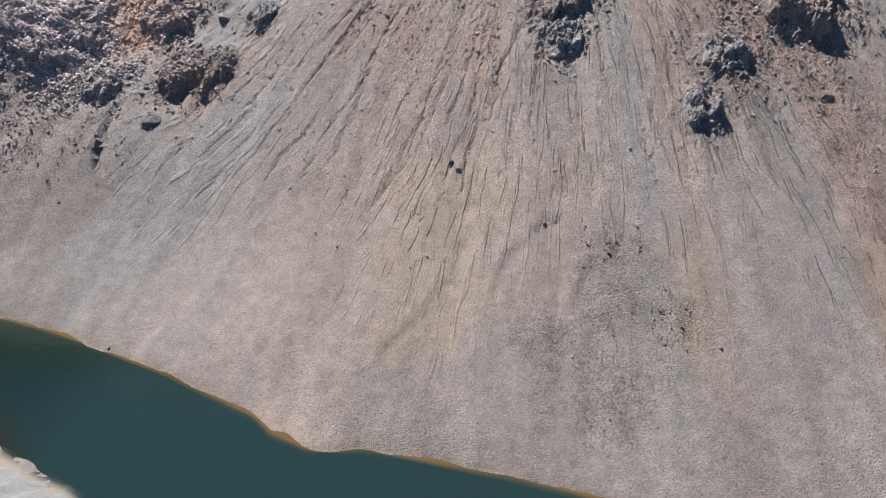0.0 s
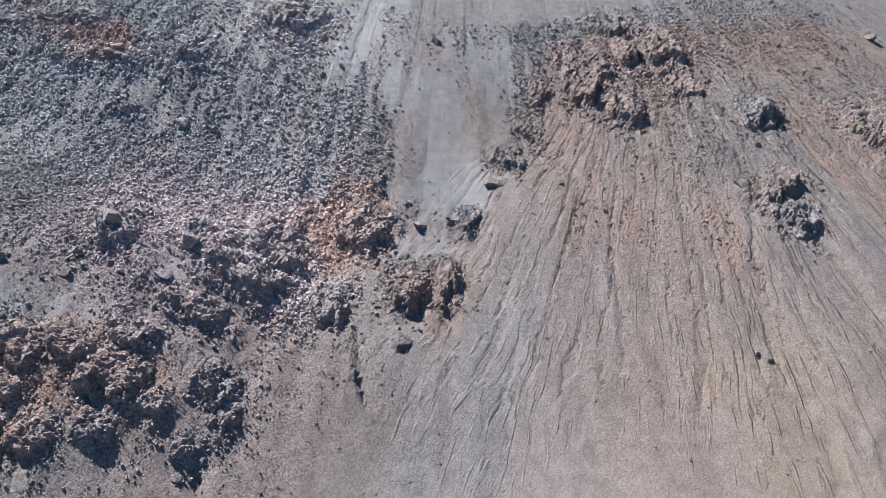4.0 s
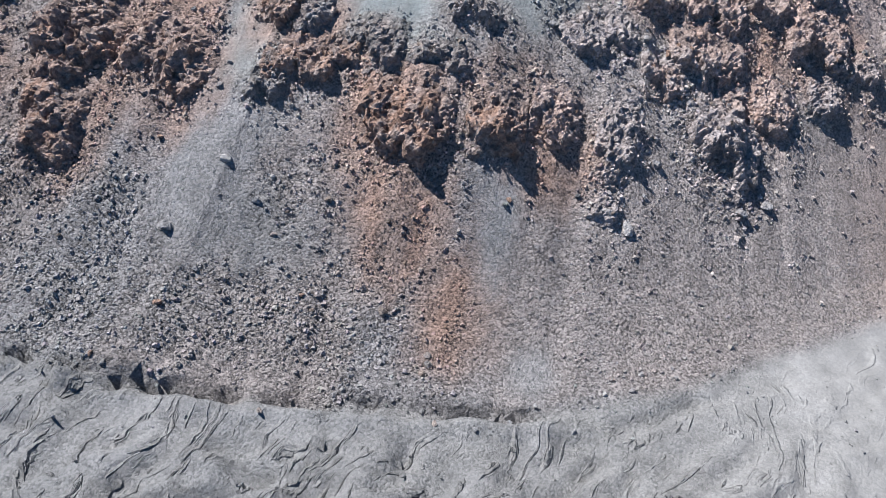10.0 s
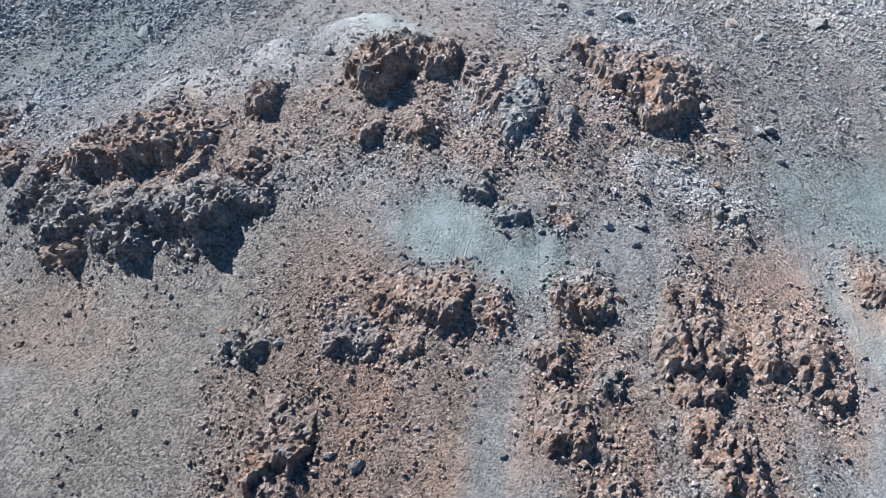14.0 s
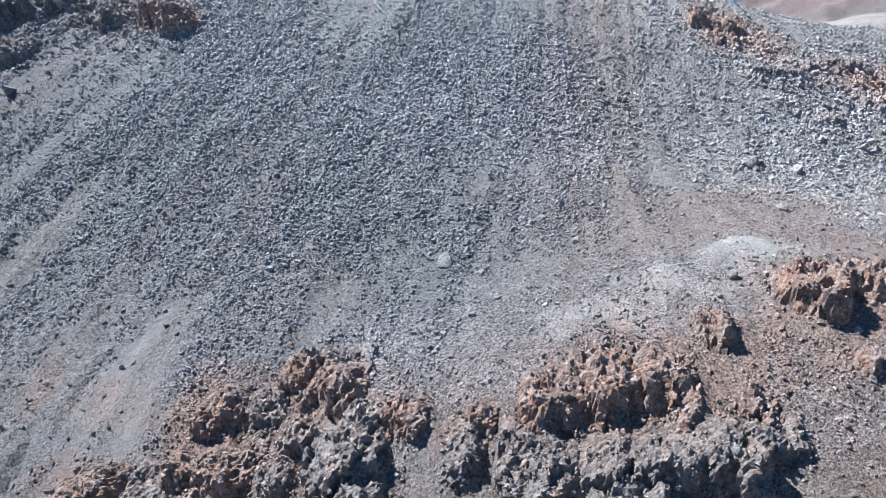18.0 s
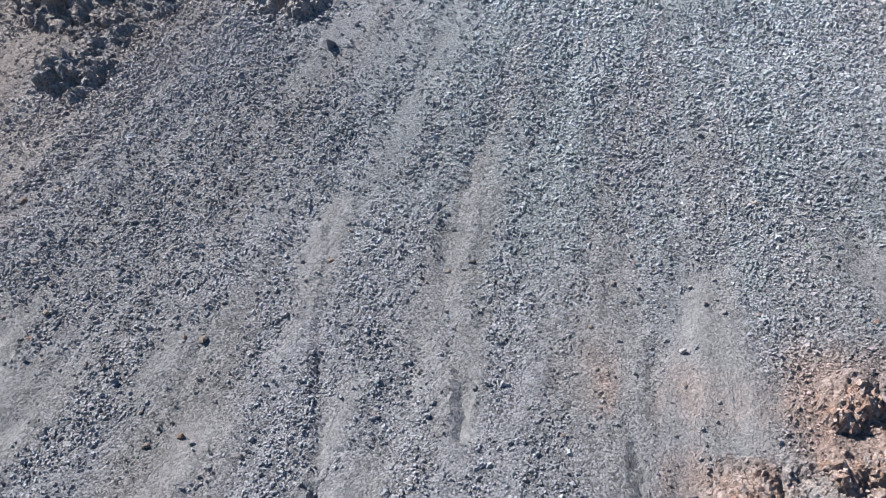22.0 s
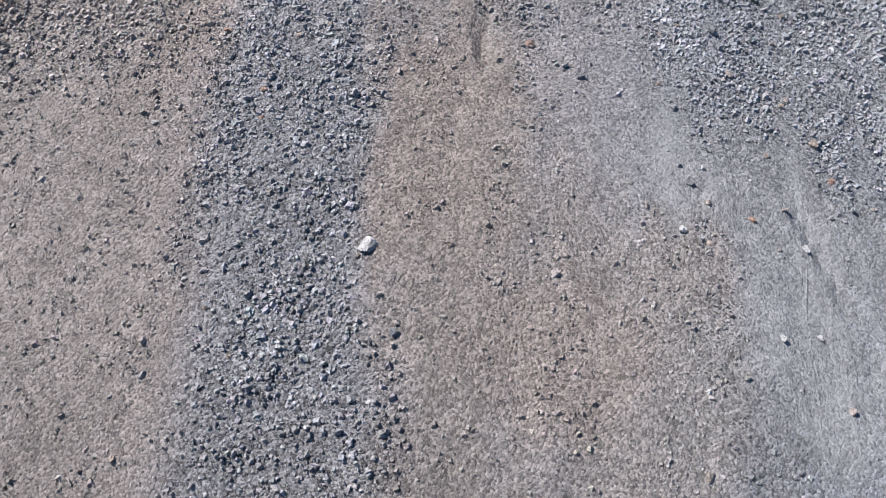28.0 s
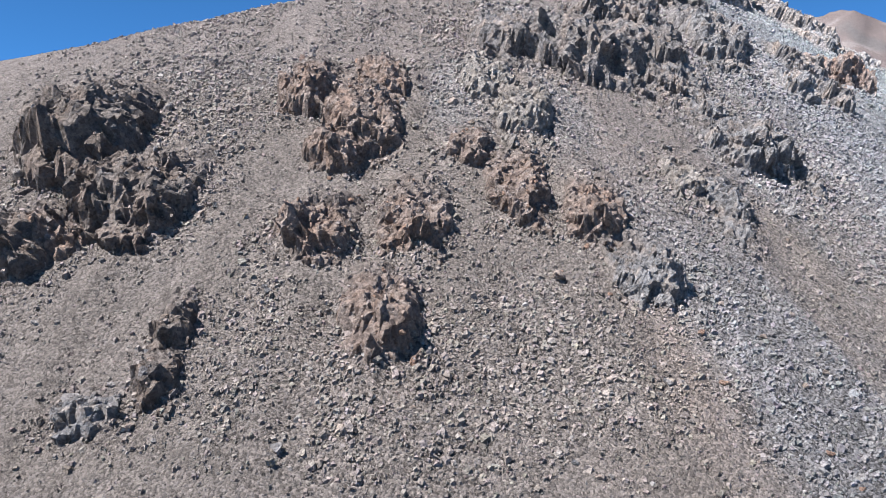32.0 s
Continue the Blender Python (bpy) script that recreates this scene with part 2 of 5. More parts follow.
zone("grey_rock", [
    (47.3, 112.6, 1.69, 5.5), (50, 128.8, 0.81, 2.2), (50.1, 115.7, 2.44, 4.5), (55, 124.6, 1.46, 4.2), (58.4, 132.7, 2.35, 4.4),
    (61.1, 161.8, 0.52, 2.1), (62.3, 154.9, 0.97, 5.8), (63.8, 177.3, 0.23, 1.2), (64.6, 175.1, 0.89, 2.2), (64.8, 166, 0.61, 1.1),
    (64.9, 170.6, 0.47, 2.6), (66.1, 183.1, 0.38, 2.2), (67.9, 188.5, 0.46, 1.4), (69, 165.4, 0.58, 2.8), (74.1, 196.8, 0.34, 0.6),
])
zone("pale_rock", [
    (30.7, 184.4, 0.28, 0.8), (44.2, 187.1, 0.35, 1.1), (66.7, 181.5, 0.29, 1.7), (69.2, 178.6, 0.46, 3.4), (69.8, 175.7, 0.45, 3.4),
])
zone("rust", [
    (-8.9, 172.2, 1.22, 16.2), (-7, 155.1, 2.79, 8.2), (1.6, 157.6, 0.59, 6.6), (5.5, 150.6, 1.54, 6.8), (5.6, 145.6, 1.18, 6.6),
    (11.2, 158.8, 0.9, 3.6), (14.2, 152.5, 1.98, 3.7), (14.6, 153.1, 1.93, 3.4), (18.8, 174.3, 1.19, 2), (20.2, 180, 0.68, 1.7),
    (20.3, 176.7, 1.92, 1.6), (21.1, 177.4, 1.64, 1.5), (24.2, 187.3, 0.84, 2.2), (24.5, 187.3, 1.15, 1.4), (24.8, 196.7, 0.48, 2.9),
    (25, 196.4, 0.59, 1.5), (25.7, 193.5, 0.8, 3.1), (25.8, 193.6, 0.7, 2.1), (26, 189.4, 0.79, 2), (26.1, 189.4, 0.66, 1.8),
    (26.8, 189.2, 0.55, 3), (28, 186.9, 0.83, 2.1), (28.2, 186.7, 0.83, 1.9), (30, 189.4, 0.77, 3.9),
])
zone("rust", [
    (30.1, 189.7, 0.67, 2.5), (30.6, 196.5, 0.44, 2), (30.9, 194.8, 0.61, 3), (31.1, 192.6, 0.63, 6), (31.2, 192.6, 0.55, 4.7),
    (32.6, 196.6, 0.55, 2.9), (32.8, 195.4, 0.6, 3.4), (33, 195.5, 0.6, 2.7), (33.5, 178, 2.58, 4), (34.5, 196.2, 0.46, 3.6),
    (35.1, 192.8, 1.15, 1.6), (35.3, 182.4, 2.94, 3.5), (35.5, 196.2, 0.95, 1.4), (35.5, 197.1, 1.17, 3.2), (35.7, 199, 1.15, 3.4),
    (35.8, 196.5, 1.02, 2.5), (35.9, 202.1, 0.89, 2.7), (36.1, 196.1, 1.3, 1.3), (36.3, 200.3, 0.77, 3.4), (37.6, 180.5, 3.54, 3),
    (40.3, 184.7, 2.35, 3), (41.1, 186.3, 2.21, 2), (41.3, 194.8, 1.9, 2), (44.4, 185.6, 4.52, 2),
])
zone("rust", [
    (45.9, 188, 1.76, 3.2), (46, 194.2, 2.04, 2.9), (46.8, 189.9, 1.92, 1.7),
])
zone("mud", [
    (10.4, 147.3, 1.38, 3.7), (11.6, 140.7, 1.55, 8.6), (11.7, 145.7, 1.59, 4.8), (11.9, 153.1, 1.19, 3.7), (16, 130.8, 1.26, 9.2),
    (19, 165.7, 0.77, 1.7), (20.3, 172.4, 1.11, 1.1), (22.7, 174.8, 1.24, 1.4), (23.6, 198.6, 0.32, 1.7), (24.3, 192.4, 0.16, 3.2),
    (24.4, 192.3, 0.39, 2.7), (24.5, 176.5, 1.82, 2.8), (24.8, 190.5, 0.27, 1.1), (25.4, 144.5, 2.27, 3), (26.6, 186.3, 1.61, 1),
    (27.7, 181.7, 1.56, 2.8), (27.9, 195.9, 0.96, 2.3), (28.2, 190.2, 0.53, 3.2), (28.4, 195.9, 0.74, 2.8), (28.5, 193.7, 0.56, 3.5),
    (28.5, 195.9, 0.54, 2.5), (28.8, 190.4, 0.4, 2.3), (29, 193.2, 0.32, 3.7), (29.1, 183.6, 0.58, 1.8),
])
zone("mud", [
    (29.8, 185.2, 0.37, 1.7), (32.5, 187.7, 0.44, 1.7), (33.5, 198.7, 0.72, 3.6), (33.6, 188.7, 0.6, 1.8), (33.6, 195.7, 0.26, 2.3),
    (33.6, 199, 0.57, 4.6), (33.6, 201.4, 1.11, 1.5), (33.7, 188.9, 0.66, 1.3), (34, 190.5, 0.34, 1.4), (34.2, 201.9, 0.84, 1.4),
    (34.7, 189.1, 0.96, 1.5), (34.9, 188.7, 0.75, 1.3), (35.4, 175.5, 0.58, 1.1), (37.2, 176.6, 0.93, 1.6), (38.1, 180.3, 0.65, 1.4),
    (39.7, 177.7, 0.72, 1.6), (39.8, 182.2, 0.9, 2), (40.7, 181.5, 0.81, 1.7), (43.3, 164.5, 0.59, 3), (45.7, 178.5, 0.54, 4.4),
    (47.8, 186.7, 0.57, 1.5), (48.8, 183.9, 0.62, 3.8), (48.8, 186.8, 0.75, 5.4), (49, 192.6, 0.54, 3.7),
])
zone("mud", [
    (49.1, 185.4, 0.85, 4.4), (49.5, 195.7, 0.35, 2.9), (50.1, 185.6, 0.52, 7.7), (50.2, 190.8, 0.5, 2.6), (50.4, 184.5, 0.48, 2.8),
    (50.5, 185.5, 0.75, 6.2), (52.4, 188.9, 0.26, 3.5), (52.7, 187, 0.31, 4.5), (53.1, 179.6, 0.43, 6.7), (53.2, 179, 0.38, 3.4),
    (53.4, 180.5, 0.51, 8.1), (53.6, 195.6, 0.45, 4), (54.3, 191.8, 0.21, 4.9), (55.5, 197.4, 0.3, 4.2), (55.7, 183.8, 0.2, 6.1),
    (56, 181.5, 0.27, 4), (56, 194.7, 0.33, 4.5), (56.4, 195, 0.58, 6.2), (56.9, 191.8, 0.44, 7.7), (57, 191.2, 0.55, 4.7),
    (57.4, 191.3, 0.4, 3.2), (59.3, 200.6, 0.83, 1.8), (59.4, 195.7, 1.08, 3.1), (59.4, 200.8, 0.79, 2.2),
])
zone("mud", [
    (59.9, 195.4, 0.97, 1.4), (59.9, 202.1, 0.5, 2.1), (60, 195.3, 1.06, 2.4), (60, 198.5, 0.8, 4.3), (60.9, 194.5, 1.29, 2.6),
])
zone("coarse", [
    (14.3, 144.8, 1.84, 2.7), (16.6, 148.3, 3.42, 4.6), (22.6, 157.8, 5.62, 8.3), (25.5, 200.1, 0.96, 1.1), (26.1, 166.7, 2.56, 8),
    (26.2, 197.8, 0.77, 2.5), (26.8, 199.4, 1.92, 2.8), (27.6, 195.2, 0.73, 2.6), (28.1, 201, 2.23, 2.3), (28.5, 201.5, 1.6, 2.2),
    (30.2, 173.2, 2.95, 8), (30.4, 197.7, 0.86, 1.3), (30.4, 203.8, 1.38, 1.8), (30.6, 202, 2.29, 1.9), (30.9, 198.6, 1.46, 0.8),
    (31.1, 148.9, 4.11, 5.5), (31.4, 182.6, 1.47, 1.2), (31.7, 200.1, 1.03, 1.4), (31.8, 197.6, 1.14, 1.8), (32, 182.6, 2.13, 2),
    (32.4, 180.9, 1.51, 2.2), (32.4, 182.4, 3.45, 1.6), (33, 183, 1.43, 2.2), (34.2, 184, 3.88, 1.6),
])
zone("coarse", [
    (34.6, 203.5, 0.63, 1.1), (35.1, 201.9, 0.94, 2.7), (36, 186.1, 1.81, 1.9), (36.7, 186.3, 0.99, 1.6), (39.8, 150, 8.14, 12.1),
    (44.7, 167.8, 3.45, 5.3), (45, 153.1, 4.22, 13.5), (46.2, 177.2, 2.1, 10.3), (47.5, 174.2, 2.47, 8.3), (47.5, 178.6, 0.97, 6.3),
    (47.8, 162.6, 6.12, 9.8), (50.5, 196.5, 0.8, 2.8), (50.9, 192.1, 0.87, 7.6), (50.9, 193.6, 1.4, 4.4), (51.2, 179.7, 1.81, 7.6),
    (51.3, 163.7, 3.12, 11.7), (51.7, 179.8, 1.49, 5.9), (51.9, 180.6, 0.94, 7.2), (53.1, 192.2, 0.49, 3.8), (53.2, 173.9, 1.03, 9.7),
    (54.1, 184.1, 0.75, 8.2), (54.9, 195.4, 0.61, 5.6), (55.1, 182, 0.8, 4.1), (55.1, 193.9, 0.49, 4.7),
])
zone("coarse", [
    (55.1, 195.8, 0.79, 6.7), (56.1, 189.2, 0.54, 3.5), (56.5, 188, 0.52, 4.4), (56.8, 197.7, 0.46, 4.5), (56.9, 185.8, 1.71, 3.6),
    (57.4, 202.1, 1.11, 2.2), (57.5, 201.2, 0.82, 2.6), (57.8, 194.6, 0.68, 3.2), (58, 194.7, 0.72, 1.9), (58, 195.7, 0.57, 4.7),
    (59.2, 175.3, 3.71, 7.1), (59.9, 183.8, 1.77, 4.5), (59.9, 187.6, 1.9, 6.2), (60, 189.4, 1.42, 2.8), (61.1, 167.2, 1.39, 20.3),
    (61.1, 188.2, 2.37, 2.4), (61.2, 188.2, 1.86, 2.6), (62.1, 183.3, 1.21, 5.9), (62.6, 178.4, 2.57, 7.7), (65.2, 204.9, 0.68, 3.2),
    (65.9, 194, 0.71, 3.5), (65.9, 197.6, 0.88, 5.9), (66.3, 196.9, 0.92, 3.7), (66.6, 190, 1.13, 6.5),
])
zone("coarse", [
    (66.9, 190, 1.67, 5.6), (67.1, 194.2, 1.47, 3.2), (69.3, 194.8, 1.32, 2.3), (69.5, 191.5, 1.47, 2.4), (69.9, 193.2, 2.69, 2.8),
    (71.3, 196, 1.36, 3), (71.4, 195.3, 1.5, 1.9), (74.4, 180.3, 0.92, 7.2), (75.2, 179.4, 1.44, 5.4),
])
zone("white", [
    (31.4, 183, 0.97, 0.9), (31.5, 183.1, 0.78, 1), (31.5, 183.2, 0.86, 0.9), (33, 171.4, 1.89, 6.8), (34.9, 181, 0.5, 2.5),
    (39.3, 178.2, 1.67, 3.5), (39.6, 179.3, 1.64, 3.4), (41.8, 181.2, 1.5, 4), (42.4, 185.2, 1.08, 1.9), (43, 181.2, 2.33, 2.9),
    (43.3, 182.6, 1.37, 2.7), (43.5, 183.9, 1.26, 1.7), (43.6, 182.5, 1.65, 2.8), (63.6, 159.7, 1.04, 7.5), (65.1, 176.3, 0.69, 4.2),
    (68.4, 177.8, 0.63, 4.2), (68.6, 163.6, 0.91, 6.2), (70.3, 177.7, 0.63, 3.9),
])
zone("tan", [
    (38.9, 198.6, 1.59, 3), (56.4, 193.6, 0.53, 5.1), (61.6, 202.7, 0.69, 2.5), (62.2, 200.9, 1.49, 7.1), (62.4, 202.7, 0.91, 3.8),
    (62.6, 202.8, 1.13, 4.1), (63.7, 199.6, 0.79, 8.9), (63.8, 196.9, 0.79, 6.9), (63.8, 203.1, 0.45, 4.1), (64.2, 194.7, 1.11, 5.4),
    (64.6, 188.2, 0.91, 5.2), (64.9, 184.2, 0.76, 2.4), (68.2, 192.9, 0.6, 3.7), (69.2, 185.1, 1.24, 3.5),
    (70.2, 191.7, 0.6, 1.2), (71.4, 186.6, 1.24, 3.5), (72, 180.9, 1.27, 3.1), (72.1, 189.3, 1.01, 1.8), (72.8, 192.1, 0.82, 2.3),
    (73.7, 198, 1.48, 1.4),
])
zone("teal", [
    (22.9, 174.2, 1.34, 2.3), (25.5, 179.6, 2.29, 3), (26.7, 185.8, 1.14, 1.4), (26.8, 184.2, 1, 3.3), (27.8, 181.3, 1.88, 3.4),
    (28.7, 187.6, 0.63, 2.8), (33.8, 189.8, 0.68, 1.9), (34.9, 188.7, 0.92, 2.2), (34.9, 189.2, 0.97, 2.1), (37.5, 176, 0.91, 1.8),
    (37.6, 175.9, 0.95, 1.3), (39.3, 178.6, 0.64, 1.6), (40.1, 181.8, 0.68, 1.6), (40.7, 181.2, 0.7, 1.8),
])
zone("coarse", [
    (-8.8, 169.5, 1.26, 5.9), (-7.51, 162.8, 2.72, 5.4), (-7.06, 158.2, 1.87, 3.1), (-2.97, 182.2, 0.81, 1.8), (-1.71, 179.6, 1.1, 3),
    (-1.59, 187.1, 1.13, 2.2), (-0.15, 183.2, 0.78, 1.9), (16.52, 146.4, 3.1, 3.7), (16.6, 141.2, 3.49, 5.5), (16.99, 160.6, 2.04, 4.7),
    (19.98, 146.9, 4.63, 3.6), (21.7, 141.3, 3.89, 3.9), (21.7, 150.2, 4.26, 4.4), (22.91, 166.5, 3.21, 3.4), (25.62, 161.3, 4.07, 6.5),
    (26.86, 139.5, 5.71, 3.5), (27.9, 145.7, 5.27, 4.9), (59.62, 189, 1.11, 2.4), (60.71, 186.8, 1.94, 2.4), (61.52, 187.8, 1.27, 1.9),
    (64.71, 207.8, 0.68, 0.7), (65, 205.9, 0.76, 1.8), (65.43, 202.4, 0.84, 2), (65.97, 199.2, 0.98, 2.6),
])
zone("coarse", [
    (66.45, 193.9, 1.07, 3.2),
])
zone("tan", [
    (40.88, 193, 1.56, 1.3), (43.31, 193.9, 1.89, 1.1), (45.6, 193.6, 1.99, 1.7), (46.57, 192.2, 0.75, 1), (62.5, 204.4, 1.2, 1.8),
    (63.03, 201.6, 1.04, 2.1), (63.61, 198.1, 0.89, 2.7), (64.21, 192.4, 0.68, 4),
])
zone("mud", [
    (9.42, 130.3, 2.11, 5.7), (11.16, 144.1, 1.4, 3.5), (12.26, 136.2, 1.89, 5.3), (33.54, 199.5, 0.78, 1.8), (33.57, 202.1, 1.03, 1.3),
    (33.65, 196.8, 0.3, 2.3),
])
zone("teal", [
    (33.82, 189.7, 0.51, 1.5), (34.99, 188.8, 0.8, 1.5), (37.32, 176.9, 1, 1.4), (38.5, 180.1, 0.52, 1.2), (39.25, 179.4, 0.65, 1.2),
    (40.61, 182, 0.74, 1.6),
])
zone("rust", [
    (4.51, 136.3, 1.25, 4), (5.9, 145.1, 0.71, 9.1), (35.08, 198.2, 0.84, 1.6), (35.65, 202.1, 1.11, 1.9), (35.9, 199.5, 1.16, 1.9),
    (35.99, 197, 1.12, 1.6),
])
zone("coarse", [
    (-5.24, 139.1, 3.58, 8.5), (-0.68, 145.8, 3.77, 4.5), (0.07, 128.6, 8.24, 6.8), (6.72, 125.5, 2.98, 6.9), (26.96, 134.3, 2.66, 8.3),
    (30.61, 147.1, 2.71, 4.2), (31.71, 141.4, 4.95, 3.9), (33.63, 138.6, 3.09, 3.1), (34.61, 154.8, 3.36, 7.6), (35.95, 145.6, 2.65, 3.9),
    (49.35, 172.7, 2.25, 7.7), (52.3, 153.4, 3.13, 10.7), (54.05, 167.9, 1.78, 9.5), (59.55, 177.1, 2.18, 6.5),
])
zone("rust", [
    (-6.34, 135.7, 3.51, 4.5), (-4.26, 149.9, 1, 5.6), (1.61, 133.7, 3.88, 5.8), (28.36, 139.9, 2.11, 1.8), (33.63, 136.8, 1.6, 2.2),
])
zone("dark_rock", [
    (24.97, 145.4, 0.7, 0.8), (26.5, 141.3, 1.48, 1), (28.54, 142.6, 1.26, 1), (30.48, 139, 1.51, 0.8), (31.67, 145, 0.93, 0.7),
    (32.76, 140.8, 1.49, 1), (47.5, 122.8, 1.41, 3.5), (49.88, 121.5, 1.65, 5.1), (51.25, 68.8, 3.32, 4.4), (52.8, 118.9, 1.97, 4),
    (56.65, 129.8, 1.54, 4), (61.28, 133, 2.45, 3.1), (64.24, 145.6, 2.48, 3.5), (64.89, 151.1, 1.17, 2.6),
])
zone("mud", [
    (38.18, 157.8, 1.03, 7.1), (45.94, 176.8, 0.54, 4.5),
])
zone("ochre", [
    (-7.83, 181.9, 0.6, 6.8), (-3.24, 181, 0.89, 3.8), (1.37, 172.3, 0.61, 4), (1.97, 179.9, 0.95, 2.5), (2.18, 178, 0.76, 4.4),
    (2.23, 182.2, 0.79, 1.6), (2.81, 172.5, 0.9, 4.7), (3.2, 177, 0.85, 3.2), (3.28, 182.8, 0.65, 2.2), (3.43, 170.1, 0.78, 3.2),
])
zone("ash", [
    (-1.71, 180.1, 1.09, 2.2), (8.86, 163.6, 0.68, 4.1), (9.54, 164.4, 1.49, 4.2), (9.87, 168.9, 1.23, 4.9), (9.94, 173.2, 1.32, 2.4),
    (11.08, 176.3, 1.31, 2), (11.36, 172.7, 1, 4.2), (11.8, 166.6, 0.78, 3.5), (60.62, 194.8, 0.7, 2), (61.06, 202.5, 0.81, 2.6),
])
zone("brown", [
    (-1.37, 179.4, 1.15, 3.7), (3.29, 162.9, 1.13, 4.7), (5.17, 173.2, 1.03, 5.4), (5.66, 172.5, 1.41, 5.7), (6.5, 166, 0.99, 5),
    (6.61, 165.6, 1.19, 5.4), (12.76, 170.8, 0.58, 2.8), (13.15, 170.6, 1.14, 3.2), (16.64, 181.3, 0.59, 2.1), (62.79, 202.7, 0.74, 2),
    (64.28, 198.1, 0.78, 3), (64.45, 193.8, 0.66, 2), (68.02, 194.5, 0.34, 2.8), (68.72, 198.3, 0.37, 1.7), (71.16, 195, 0.59, 1.1),
])


# where the talus meets the pale floor, and the lake's two shores
TOE_TH = [10, 14.9, 16.7, 18, 19.6, 21.4, 22.7, 24.2, 27.3, 29, 31, 33, 36, 40, 60]
TOE_R = [178, 183.6, 186.4, 188.8, 192.3, 196.5, 198.9, 201.1, 204.0, 204.6, 205.3, 207.6, 212, 218, 240]
WALL_TH = [-30, -0.95, 0.63, 2.17, 3.53, 4.49, 5.38, 5.87, 8.15, 10.6, 11.7, 12.9, 13.9, 14.77, 16.5, 18, 20]
WALL_R = [207, 192.9, 191.4, 190.7, 190.2, 191.1, 189.9, 188.3, 185.0, 182.9, 182.2, 181.9, 182.4, 183.6, 185.0, 187.0, 190.0]
NEAR_TH = [-30, 4, 8.06, 9.06, 9.78, 12.3, 12.8, 13.28, 13.95, 14.28, 14.5, 14.64, 14.77, 16.5, 20]
NEAR_R = [262, 207, 198.8, 197.2, 196.3, 193.5, 192.4, 192.4, 192.7, 191.7, 189.9, 187.1, 183.6, 178.0, 169.0]


def steps(a, b, fine0, fine1, step, grow):
    out = list(np.arange(fine0, fine1, step))
    x, s = fine0, step
    while x > a:
        s *= grow
        x -= s
        out.insert(0, x)
    x, s = fine1, step
    while x < b:
        out.append(x)
        s *= grow
        x += s
    return np.array(out)


TH = steps(-100, 200, -13, 79, 0.110, 1.25)
RR = steps(12, 2600, 139, 216, 0.29, 1.10)
RR = np.concatenate([steps(12, 112.5, 112, 112.1, 0.5, 1.10)[:-1], np.arange(112.5, 138.9, 0.42), RR[RR >= 139]])
th, rr = np.meshgrid(TH, RR, indexing="ij")
loose = np.random.default_rng(3)
inner = (th > -13) & (th < 79) & (rr > 139) & (rr < 216)
th = th + np.where(inner, loose.uniform(-0.041, 0.041, th.shape), 0)
rr = rr + np.where(inner, loose.uniform(-0.11, 0.11, th.shape), 0)
arc = np.radians(th) * 180.0                        # metres along the slope
px, py = CX - rr * np.sin(np.radians(th)), CY - rr * np.cos(np.radians(th))
near_view = ramp(-16, -12, th) * ramp(84, 79, th) * ramp(95, 120, rr) * ramp(240, 218, rr)


def mask(kind, grow=1.0, ragged=0.55, seed=5, streak=3.0):
    """How far each place lies in the zones of a kind, with ragged edges."""
    out = np.zeros_like(th)
    for t0, r0, wt, wr in ZONES.get(kind, ()):
        wt, wr = wt * grow, max(wr, 0.8) * grow
        i0, i1 = np.searchsorted(TH, [t0 - 1.7 * wt, t0 + 1.7 * wt])
        j0, j1 = np.searchsorted(RR, [r0 - 1.7 * wr, r0 + 1.7 * wr])
        if i1 <= i0 or j1 <= j0:
            continue
        s = np.s_[i0:i1, j0:j1]
        far = np.sqrt(((th[s] - t0) / wt) ** 2 + ((rr[s] - r0) / wr) ** 2)
        rag = fractal(arc[s] / 1.6, rr[s] / (1.6 * streak), 5, seed, 0.6) - 0.5
        out[s] = np.maximum(out[s], ramp(1.45, 0.45, far + 2.6 * ragged * rag))
    return out


rock = np.maximum.reduce([mask(k, 1.3, 0.5, 9, 1.4) for k in ("rust_rock", "dark_rock", "grey_rock", "pale_rock")])
apron = np.maximum.reduce([mask(k, 2.1, 0.6, 10, 2.2) for k in ("rust_rock", "dark_rock", "grey_rock", "pale_rock")])
rust, mud, coarse, white, tan = mask("rust", 1.2), mask("mud", 1.0, 0.7, 6, 6.0), mask("coarse", 1.05, 0.8, 7, 7.0), mask("white"), mask("tan", 1.0, 0.7, 8, 7.0)
silt = mask("teal", 1.05, 0.4, 12, 2.0)
coarse = coarse * (1 - 0.45 * ramp(14, 11, th))
lane_at = th - np.interp(rr, [182, 192, 201, 208], [66.3, 65.4, 64.6, 64.0]) + 0.5 * (fractal(arc / 2, rr / 6, 3, 16) - 0.5)
coarse = np.maximum(coarse, ramp(0.0, 0.35, lane_at) * ramp(2.4, 1.6, lane_at) * ramp(180, 188, rr))     # a lane of packed blocks
coarse = np.maximum(coarse, 0.7 * ramp(34.4, 35.6, th) * ramp(38, 37, th) * ramp(190, 193, rr) * ramp(207, 204, rr))
toe = np.interp(th, TOE_TH, TOE_R) + 0.8 * (fractal(arc / 2.5, rr * 0, 3, 31) - 0.5)
pale = ramp(-0.3, 1.2, rr - toe) * np.where(rr < np.interp(th, NEAR_TH, NEAR_R), ramp(14.0, 14.75, th), 1.0)
fan = ramp(15.5, 12.5, th + 2 * (fractal(arc / 8, rr / 8, 2, 3) - 0.5)) * ramp(130, 140, rr)

# ---- relief ----
zz = landform(th, rr)
